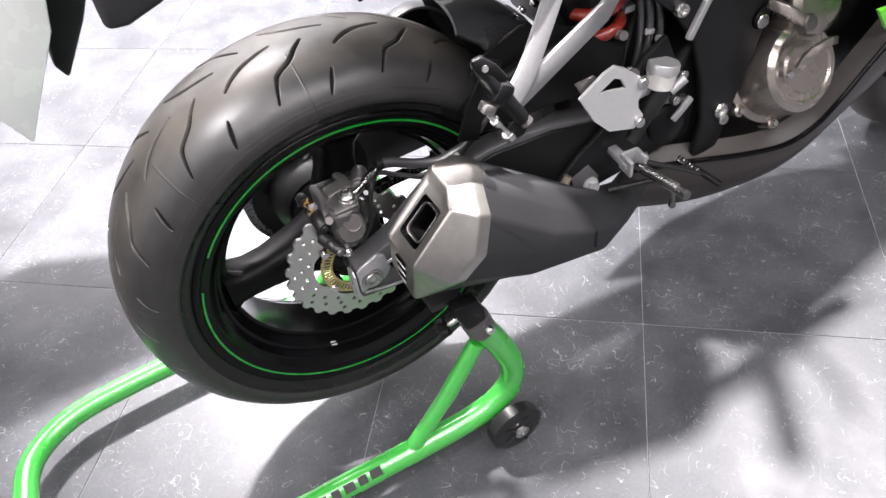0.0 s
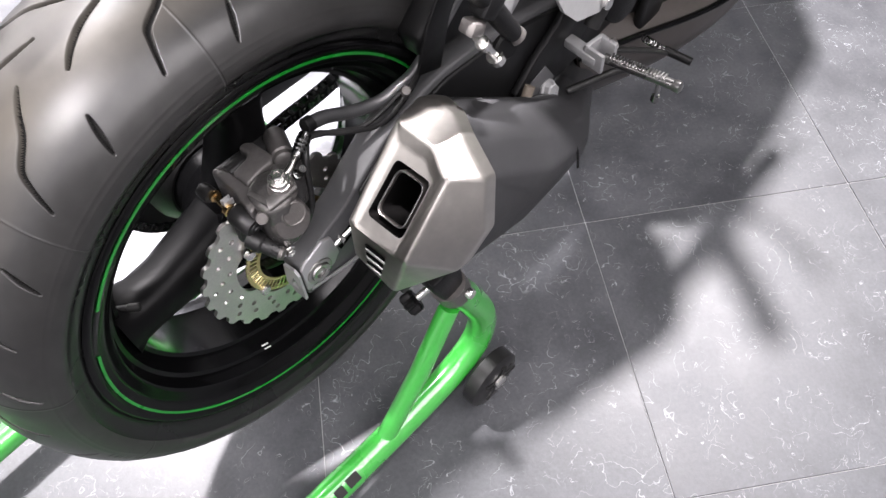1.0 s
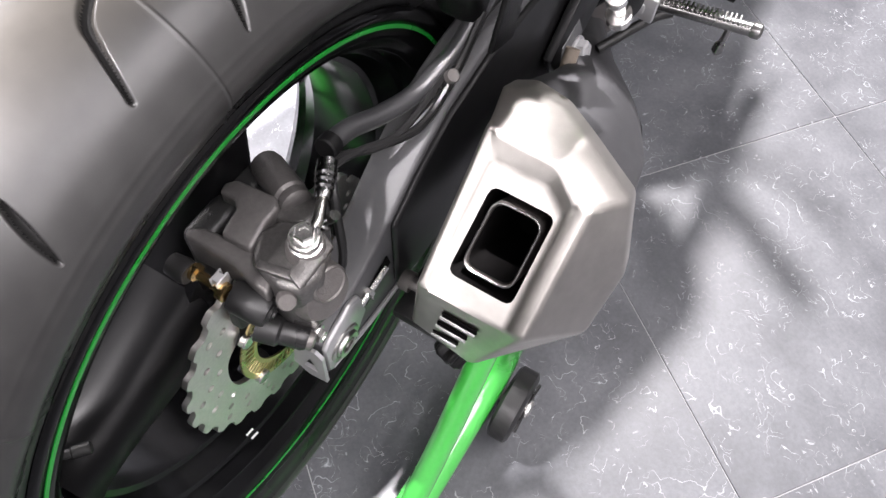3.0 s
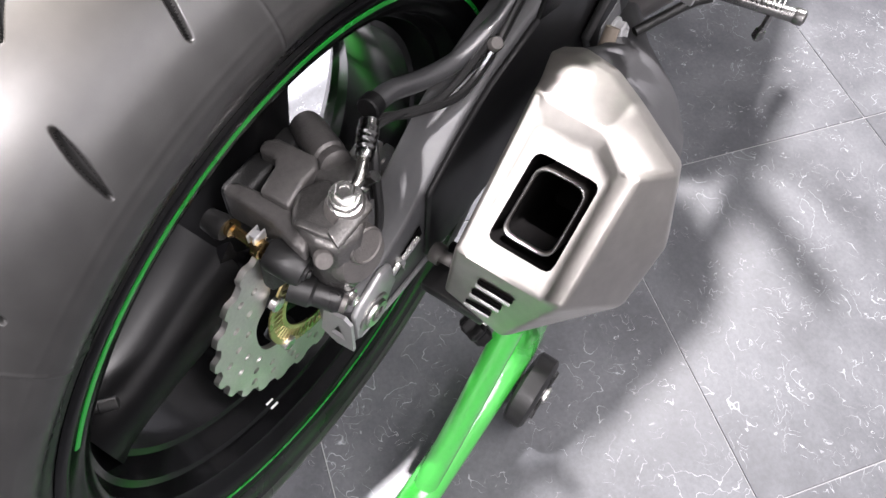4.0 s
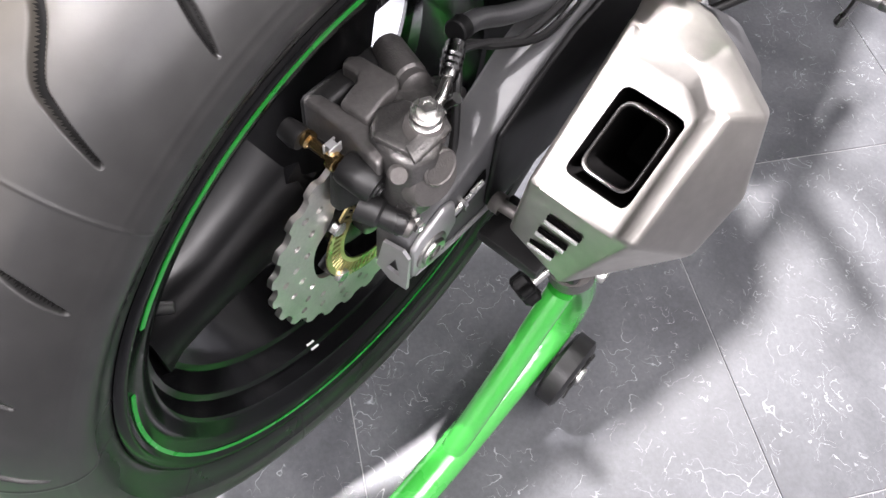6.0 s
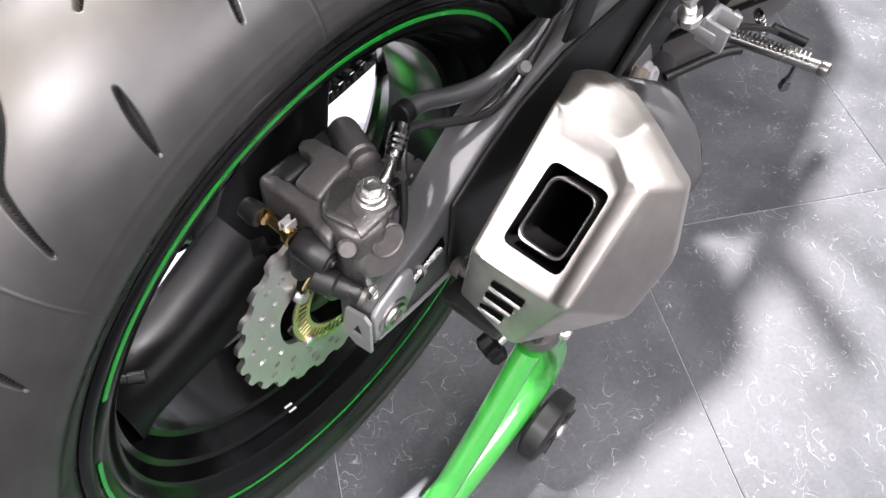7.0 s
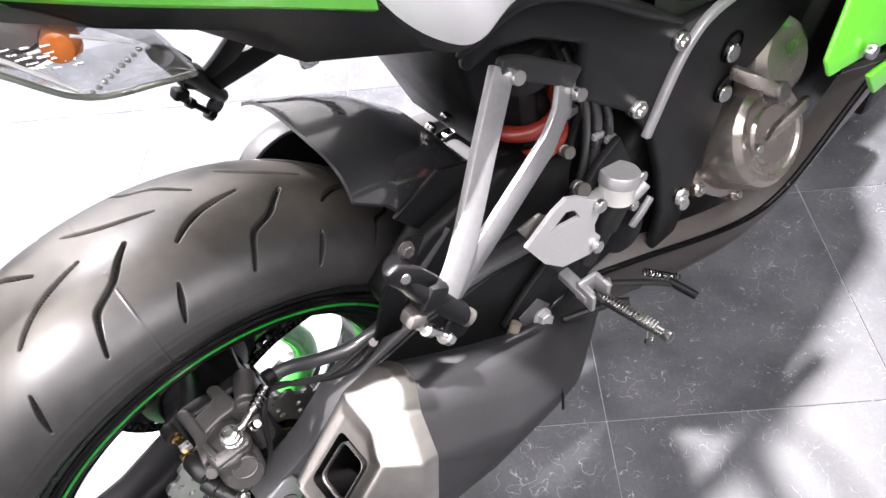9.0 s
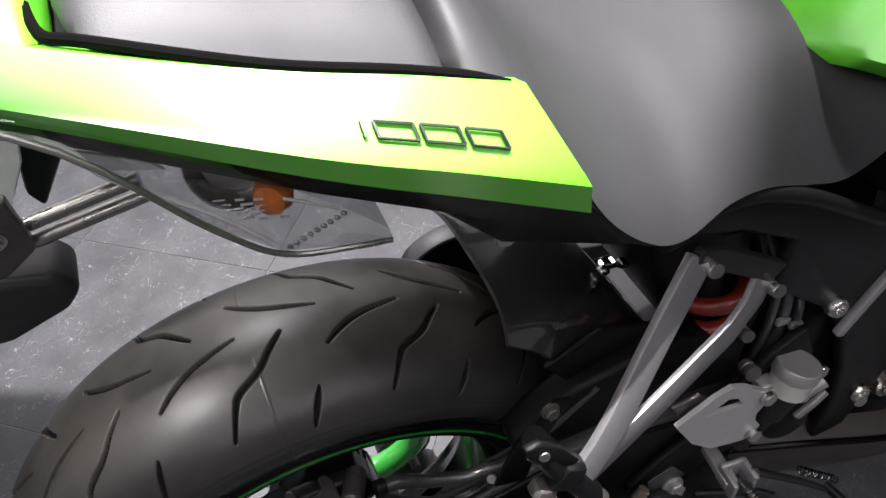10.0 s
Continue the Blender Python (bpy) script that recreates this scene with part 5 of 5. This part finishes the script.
for s in (1, -1):
    low, top = catmull([(x, y * s, z) for x, y, z in LOW], 5), catmull([(x, y * s, z) for x, y, z in TOP], 5)
    rings = []
    for a, b in zip(low, top):
        ring = []
        for k in range(19):
            t = k / 18
            q = a.lerp(b, t)
            ring.append(q + Vector((0, -s * crease(t), .3 * crease(t))))
        ring.append(b + Vector((0, .012 * s, -.004)))
        ring.append(a + Vector((0, .020 * s, .004)))
        ring.insert(0, a + Vector((0, .006 * s, -.004)))
        rings.append(ring)
    bm = bmesh.new()
    add_loft(bm, rings)
    panel = part("tail_panel", bm, GREEN, bike, "lime green tail side panel with a black model number", angle=16)
    if s == 1:
        # the number on the panel, drawn as thin lines: one stroke and three wide boxes
        def on_panel(u, v):
            """u along the panel from its front, v up it."""
            f = u * (len(low) - 1)
            i = min(int(f), len(low) - 2)
            a, b = low[i].lerp(low[i + 1], f - i), top[i].lerp(top[i + 1], f - i)
            return a.lerp(b, v) + Vector((0, -.0013 - crease(v), .3 * crease(v) + .0013))

        strokes = [[(.405, .535), (.400, .655)]]
        for u0, u1 in ((.382, .310), (.296, .224), (.209, .137)):
            strokes.append([(u0, .535), (u0 - .004, .655), (u1 - .004, .655), (u1, .535), (u0, .535)])
        for stroke in strokes:
            pts = []
            for a, b in zip(stroke, stroke[1:]):
                pts += [on_panel(a[0] + (b[0] - a[0]) * k / 6, a[1] + (b[1] - a[1]) * k / 6) for k in range(7)]
            part("digit", add_tube(bmesh.new(), pts, .0009, 6, False), INK, panel, "thin black digit")

# black skirt under the panels
rings = []
TRAY = [((0.2074, -0.1855, 0.8976), (0.2434, -0.1747, 0.8652)), ((0.1201, -0.1765, 0.9399), (0.1353, -0.1657, 0.9066)), ((0.0427, -0.1549, 0.9696), (0.0651, -0.1135, 0.9525)), ((-0.0698, -0.1261, 1.0218), (-0.0447, -0.0955, 1.0128)), ((-0.1779, -0.0919, 1.0614), (-0.1616, -0.0748, 1.0506))]
for (x, y, z), ((xm, ym, zm), (x2, y2, z2)) in zip(LOW, TRAY):
    ring = [(x, y + .003, z + .004), (xm, ym, zm), (x2, y2, z2), (x2, y2 + .03, z2 - .006), (x2, -y2 - .03, z2 - .006), (x2, -y2, z2), (xm, -ym, zm), (x, -y - .003, z + .004)]
    rings.append([Vector(q) for q in ring])
bm = bmesh.new()
add_loft(bm, rings)
part("under_tail", bm, SATIN_BLACK, bike, "black plastic under-tail tray", angle=45)
part("tail_screw", socket_bolt((0.1399, -0.1585, 0.9057), (0, -.4, -1), .006), CHROME, bike)


def pad(name, stations, mat, parent, label, n=14):
    """An upholstered pad: stations of (x, half width, edge height, crown height, roundness)."""
    rings = []
    st = [Vector((a, b, c)) for a, b, c, _, _ in stations]
    sm = catmull(st, 6)
    cr = catmull([Vector((d, e, 0)) for _, _, _, d, e in stations], 6)
    for p, c in zip(sm, cr):
        ring = []
        for k in range(-n, n + 1):
            s = k / n
            ring.append(Vector((p.x, p.y * s, p.z + (c.x - p.z) * (1 - abs(s) ** c.y))))
        rings.append(ring + [Vector((p.x, p.y * .93, p.z - .012)), Vector((p.x, -p.y * .93, p.z - .012))])
    bm = bmesh.new()
    add_loft(bm, rings)
    return part(name, bm, mat, parent, label, angle=60)


pad("pillion_seat", [(-0.0420, 0.0790, 1.052, 1.057, 4), (-0.0330, 0.1120, 1.050, 1.070, 4), (0.0040, 0.1265, 1.039, 1.070, 4), (0.0510, 0.1380, 1.026, 1.061, 4), (0.0910, 0.1475, 1.018, 1.054, 4), (0.1110, 0.1500, 1.013, 1.045, 4), (0.1190, 0.1380, 1.008, 1.018, 4)], VINYL, bike, "black grained vinyl pillion seat pad")
pad("tail_cowl", [(-0.1800, 0.0830, 1.0955, 1.116, 3), (-0.1000, 0.1060, 1.0680, 1.093, 3), (-0.0620, 0.1160, 1.0570, 1.080, 3), (-0.0500, 0.1140, 1.0535, 1.070, 4), (-0.0470, 0.1080, 1.0500, 1.054, 4)], GREEN, bike, "lime green cowl behind the pillion seat")
# Black tube laid along the seat edge to draw the gap's shade
part("seat_gap_shade", tube([(-.052, -.060, 1.062), (-.051, -.092, 1.060), (-.046, -.1110, 1.0545), (-.030, -.1175, 1.0510), (.0364, -.1385, 1.0325), (.0949, -.1530, 1.0205), (.1400, -.1660, 1.0095)], lambda t: .0028 * min(1, 12 * (1 - t) + .2), 8), DEEP_BLACK, bike, "black tube for the shaded gap beside the seat")
seat = pad("rider_seat", [(0.1150, 0.1420, 1.006, 1.020, 4), (0.1230, 0.1545, 1.006, 1.045, 4), (0.1380, 0.1620, 1.000, 1.042, 3.6), (0.1560, 0.1740, 0.980, 1.022, 3.0), (0.1848, 0.1900, 0.9255, 0.9885, 2.6), (0.2208, 0.1890, 0.8880, 0.9615, 2.4), (0.2600, 0.1760, 0.8640, 0.9480, 2.2), (0.3000, 0.1660, 0.8700, 0.9400, 2.2), (0.3400, 0.1580, 0.8620, 0.9350, 2.2), (0.3874, 0.1520, 0.8420, 0.9318, 2.2), (0.4280, 0.1480, 0.8300, 0.9300, 2.3), (0.4650, 0.1460, 0.8460, 0.9280, 2.4), (0.4900, 0.1400, 0.8720, 0.9240, 2.4), (0.5050, 0.1200, 0.8900, 0.9140, 2.4)], VINYL, bike, "black vinyl rider seat")
# front stations, out of view, are widened to shape the floor shadow
pad("fuel_tank", [(.42, .075, .905, .925, 2.2), (.455, .125, .905, .955, 2.4), (.525, .160, .875, .998, 2.6), (.64, .205, .84, 1.045, 2.8), (.76, .250, .80, 1.06, 3), (.88, .275, .79, 1.065, 3), (.97, .21, .80, 1.03, 3), (1.02, .10, .82, .96, 3)], GREEN, bike, "lime green fuel tank")
flat_plate([(.485, .79), (.492, .850), (.56, .850), (.75, .835), (.80, .70), (.66, .70), (.54, .75)], -.145, .29, SATIN_BLACK, bike, "tank_skirt", "black panel under the tank")

# clear tail light with amber bulb
LENS = [(-0.1797, -0.1108, 1.0722, 1.065), (-0.0663, -0.1495, 1.0452, 1.0371), (-0.0069, -0.1603, 1.011, 0.9723), (0.0201, -0.1603, 0.9912, 0.9453), (0.0544, -0.1594, 0.9588, 0.9345), (0.0751, -0.1567, 0.9345, 0.9282)]
rings = [[Vector((x, y, zt)), Vector((x, y - .004, (zt + zb) / 2)), Vector((x, y, zb)), Vector((x, y + .050, zb)), Vector((x, y + .050, zt))] for x, y, zt, zb in LENS]
bm = bmesh.new()
add_loft(bm, rings)
bmesh.ops.recalc_face_normals(bm, faces=bm.faces[:])
light = part("tail_light", bm, CLEAR, bike, "clear plastic tail light lens with an amber bulb", angle=30)
part("bulb", turned([(0, .004), (.005, .0085), (.012, .0105), (.019, .0080), (.022, .003)], (.030, -.128, .962), (-.35, -.6, .1), 18), AMBER, light, "amber indicator bulb")
part("reflector_bowl", turned([(.010, .003), (.007, .010), (.002, .018), (-.006, .024), (-.0065, .0252), (.004, .0200), (.010, .012)], (.012, -.118, .975), (.15, .85, -.3), 28), CHROME, light, "bright faceted reflector bowl", angle=12)
part("reflector", plate([(-0.0501, -0.1333, 1.0119), (-0.0546, -0.1333, 1.0083), (-0.0447, -0.1333, 0.9993), (-0.0186, -0.1333, 0.9903), (-0.0258, -0.1333, 0.9984)], (0, 1, 0), .003, .001), WHITE, light, "white reflector strip")
part("rail", tube([(-0.1346, -0.1225, 1.0524), (-0.0591, -0.1441, 1.029), (-0.0401, -0.1549, 1.0101), (-0.0086, -0.1576, 0.9813), (0.0022, -0.1576, 0.9687), (0.0184, -0.1567, 0.9471)], .0013, 6), WHITE, light, "thin bright rail inside the lens")
part("rail", tube([(0.0265, -0.1576, 0.975), (0.0517, -0.1576, 0.9588)], .0009, 6, False), WHITE, light)
rng = random.Random(9)
for row in range(5):
    for k in range(3):
        a = Vector((-.004 + .0081 * k + .0024 * row + rng.uniform(-.002, .002), -.146, .976 - .0030 * k - .0038 * row))
        b = a + Vector((rng.uniform(.004, .008), 0, -.0012))
        part("prism", tube([a, b], rng.uniform(.0004, .0009), 5, False), CHROME, light)
for k in range(9):
    a = Vector((.0535 - .0037 * k, -.155, .9525 - .0013 * k))
    part("lens_tooth", block(a, (.0032, .0020, .0022), pose(0, 0, 0, 0, 35, 0), .0005, 1), CHROME, light)
part("lens_edge", tube([(x, y - .002, zb) for x, y, zt, zb in LENS], .0016, 8), STEEL, light, "bright moulded lower edge of the lens")
part("lens_back", plate([(-0.0086, -0.1207, 0.9894), (0.0273, -0.1207, 0.9732), (0.0471, -0.1207, 0.957), (0.022, -0.1207, 0.9498), (-0.0032, -0.1207, 0.966)], (0, 1, 0), .003, .001), STEEL, light, "satin reflector behind the bulb")
light.visible_shadow = False
part("housing", plate([(-0.1706, -0.0793, 1.0704), (-0.068, -0.1135, 1.0416), (-0.0267, -0.1189, 1.0164), (-0.0158, -0.1189, 0.9912), (-0.0627, -0.1135, 1.0326), (-0.1706, -0.0793, 1.0623)], (0, 1, 0), .003, .001), ALU, light, "pale grey lamp housing")

# rear mudguard stay under the tail: dark canister, two bare tubes, bracket
stay = part("mudguard_stay", plate([(-.108, -.012, .830), (-.118, -.012, .848), (-.166, -.012, .858), (-.190, -.012, .860), (-.190, -.012, .802), (-.166, -.012, .800), (-.122, -.012, .814)], (0, 1, 0), .048, .008, 3), MATT_GREY, bike, "dark tapered stay of the rear mudguard", angle=45)
for dz in (0, .014):
    part("stay_tube", tube([(-.046, -.004, .900 - dz), (-.118, -.004, .890 - dz), (-.190, .002, .884 - dz)], .0052, 12, False), STEEL, stay, "bare grey steel tube")
part("stay_bracket", plate([(-.120, -.020, .920), (-.118, -.020, .880), (-.142, -.020, .864), (-.175, -.020, .871), (-.175, -.020, .927)], (0, 1, 0), .012, .0024), MID_CAST, stay)
part("stay_bolt", bolt((-.136, -.020, .896), (0, -1, 0), .0048), CHROME, stay)
part("stay_bolt", bolt((-.150, -.020, .918), (0, -1, 0), .0048), CHROME, stay)

# ---- paddock stand ----
stand = thing("paddock_stand", (-.2, 0, 0), "lime green tubular paddock stand on small black wheels", "paddock stand")
for s in (-1, 1):
    y = lambda v: v * -s  # noqa: E731
    main = part("side_tube", tube([(.118, y(-.204), .300), (.148, y(-.206), .235), (.170, y(-.208), .165), (.158, y(-.208), .105), (.100, y(-.206), .070), (-.02, y(-.204), .062), (-.20, y(-.200), .060), (-.40, y(-.196), .060), (-.52, y(-.180), .060), (-.595, y(-.125), .060), (-.615, y(-.04), .060), (-.616, 0, .060)], .0205, 18, True, 6), STAND_GREEN, stand, "bent green steel tube")
    part("brace", tube([(.112, y(-.204), .262), (.05, y(-.204), .165), (-.022, y(-.203), .072)], .0135, 14, False), STAND_GREEN, stand)
    axis = Vector((0, -1 * -s * -1, 0))
    wheel = part("caster_wheel", turned([(-.014, .018), (-.015, .026), (-.0135, .042), (-.010, .0475), (.010, .0475), (.0135, .042), (.015, .026), (.011, .018)], (.148, y(-.245), .0485), (0, 1, 0), 36), HOSE, stand, "small black rubber caster wheel")
    for k in range(5):
        t = 2 * math.pi * k / 5
        part("wheel_spoke", tube([(.152 + .012 * math.cos(t), y(-.259), .048 + .012 * math.sin(t)), (.152 + .034 * math.cos(t), y(-.260), .048 + .034 * math.sin(t))], .0035, 6, False), DARK_CAST, wheel)
    part("wheel_bolt", merged(turned([(0, .013), (.004, .013), (.006, .010)], (.152, y(-.261), .048), (0, s, 0), 18), bolt((.152, y(-.263), .048), (0, s, 0), .0055, .003)), CHROME, wheel)
    part("wheel_axle", tube([(.152, y(-.19), .048), (.152, y(-.258), .048)], .008, 10, False), CAST, stand)
    part("clamp_collar", tube([(.120, y(-.204), .292), (.110, y(-.203), .322)], .0228, 18, False), CAST, stand, "dull metal clamp collar")
    part("collar_bolt", socket_bolt((.122, y(-.226), .312), (0, s, 0), .007), CHROME, stand)
    part("support_arm", plate([(.124, y(-.196), .318), (.092, y(-.196), .318), (.074, y(-.196), .362), (.074, y(-.196), .374), (.112, y(-.196), .374), (.122, y(-.196), .350)], (0, s, 0), .022, .004, 2), SATIN_BLACK, stand, "black support bracket under the swingarm")
    part("support_pad", block((.075, y(-.165), .368), (.050, .060, .012), None, .003), HOSE, stand, "black rubber pad")
    part("knob_screw", tube([(.096, y(-.192), .322), (.072, y(-.186), .310)], .0045, 10, False), CHROME, stand)
    kd, kside, kup = frame_of((-.85, s * -.25, -.45))
    kc = Vector((.076, y(-.187), .312))
    knob_bm = bmesh.new()
    add_loft(knob_bm, [[kc + kd * along + (kside * math.cos(t) + kup * math.sin(t)) * (size * (1 + .16 * math.cos(6 * t))) for t in (2 * math.pi * k / 48 for k in range(48))] for along, size in ((0, .010), (.003, .014), (.014, .014), (.017, .011), (.0175, .005))])
    part("knob", knob_bm, SATIN_BLACK, stand, "black star-shaped clamp knob")
    # brand mark on the tube: plain dark bars
    for k, wide in enumerate((.020, .015, .018, .014, .016, .018, .010, .012)):
        x = -.095 - .0235 * k
        c = Vector((x, y(-.2025 + (x + .095) * .02), .0604)) + Vector((0, y(-.0125), .0165))
        part("mark_bar", block(c, (wide, .0145, .0012), pose(0, 0, 0, 37 * -y(-1), 0, 0), .0004, 1), INK, stand)

# ---- neighbouring motorcycle: what shows of it past the tail ----
other = thing("parked_motorcycle", (-1.2, .80, 0), "second motorcycle parked behind, white pointed panel showing", "motorcycle")
part("white_panel", plate([(-.47, .66, .75), (-.25, .66, .75), (-.243, .66, .618), (-.272, .66, .516), (-.398, .66, .312), (-.43, .66, .385), (-.60, .66, .46)], (0, 1, 0), .03, .008), WHITE, other, "white gloss pointed panel")
part("dark_fairing", plate([(-.25, .70, .75), (-.13, .70, .75), (-.168, .70, .578), (-.212, .70, .50), (-.283, .70, .398), (-.300, .70, .434), (-.285, .70, .502), (-.255, .70, .604)], (0, 1, 0), .06, .01), SATIN_BLACK, other)
for x in (-1.0, -2.30):
    ring = part("tyre", wheel_ring([(.055, .215), (.06, .25), (.05, .285), (.02, .308), (-.02, .308), (-.05, .285), (-.06, .25), (-.055, .215)], (x, .80, .310), 64), RUBBER, other, "black tyre")
    hub = part("rim", wheel_ring([(.05, .205), (.05, .218), (-.05, .218), (-.05, .205), (-.02, .185), (.02, .185)], (x, .80, .310), 64), GLOSS_BLACK, other)
    part("hub", turned([(-.05, .02), (-.05, .045), (.05, .045), (.05, .02)], (x, .80, .310), (0, 1, 0), 24), GLOSS_BLACK, hub)
    for k in range(5):
        u = Vector((math.cos(radians(20 + 72 * k)), 0, math.sin(radians(20 + 72 * k))))
        part("spoke", tube([Vector((x, .80, .310)) + u * .04, Vector((x, .80, .310)) + u * .19], .015, 10, False), GLOSS_BLACK, hub)
rings = []
for x, z0, z1, w in ((-.24, .62, .70, .07), (-.45, .50, .86, .14), (-.75, .64, .92, .15), (-1.1, .55, .95, .17), (-1.4, .30, 1.05, .20), (-1.75, .34, 1.02, .21), (-2.05, .62, .92, .14), (-2.3, .74, .82, .05)):
    c, h = (z0 + z1) / 2, (z1 - z0) / 2
    rings.append([Vector((x, .80 + w * math.copysign(abs(math.cos(t)) ** .7, math.cos(t)), c + h * math.copysign(abs(math.sin(t)) ** .7, math.sin(t)))) for t in (2 * math.pi * k / 20 for k in range(20))])
bm = bmesh.new()
add_loft(bm, rings)
part("bodywork", bm, SATIN_BLACK, other, "dark bodywork", angle=40)
part("swingarm", tube([(-1.0, .72, .31), (-1.15, .70, .36), (-1.30, .72, .42)], .03, 12), DARK_CAST, other)
part("fork_leg", tube([(-2.30, .70, .31), (-2.05, .72, .70), (-2.0, .73, .85)], .024, 12), DARK_CAST, other)
part("fork_leg", tube([(-2.30, .90, .31), (-2.05, .88, .70), (-2.0, .87, .85)], .024, 12), DARK_CAST, other)

# ---- floor tiles ----
TILE, GAP = .482, .0013
e1, e2 = Vector((math.cos(radians(52)), math.sin(radians(52)), 0)), Vector((-math.sin(radians(52)), math.cos(radians(52)), 0))
corner = Vector((.494, -.168, 0))
tile_mesh = bpy.data.meshes.new("tile")
bm = block((0, 0, -.004), (TILE - GAP, TILE - GAP, .008), bevel=.0008, segments=1)
bm.to_mesh(tile_mesh)
bm.free()
finish(tile_mesh, SLATE, 30)
turn = Matrix.Rotation(radians(52), 4, "Z")
count = 0
for i in range(-13, 14):
    for j in range(-13, 14):
        c = corner + e1 * TILE * (i + .5) + e2 * TILE * (j + .5)
        if abs(c.x) < 4.12 and abs(c.y) < 4.12:
            tile = new("tile", tile_mesh)
            tile.matrix_basis = Matrix.Translation(c) @ turn @ Matrix.Rotation(radians(90 * ((i * 7 + j * 3) % 4)), 4, "Z")
            tile.parent = floor
            count += 1
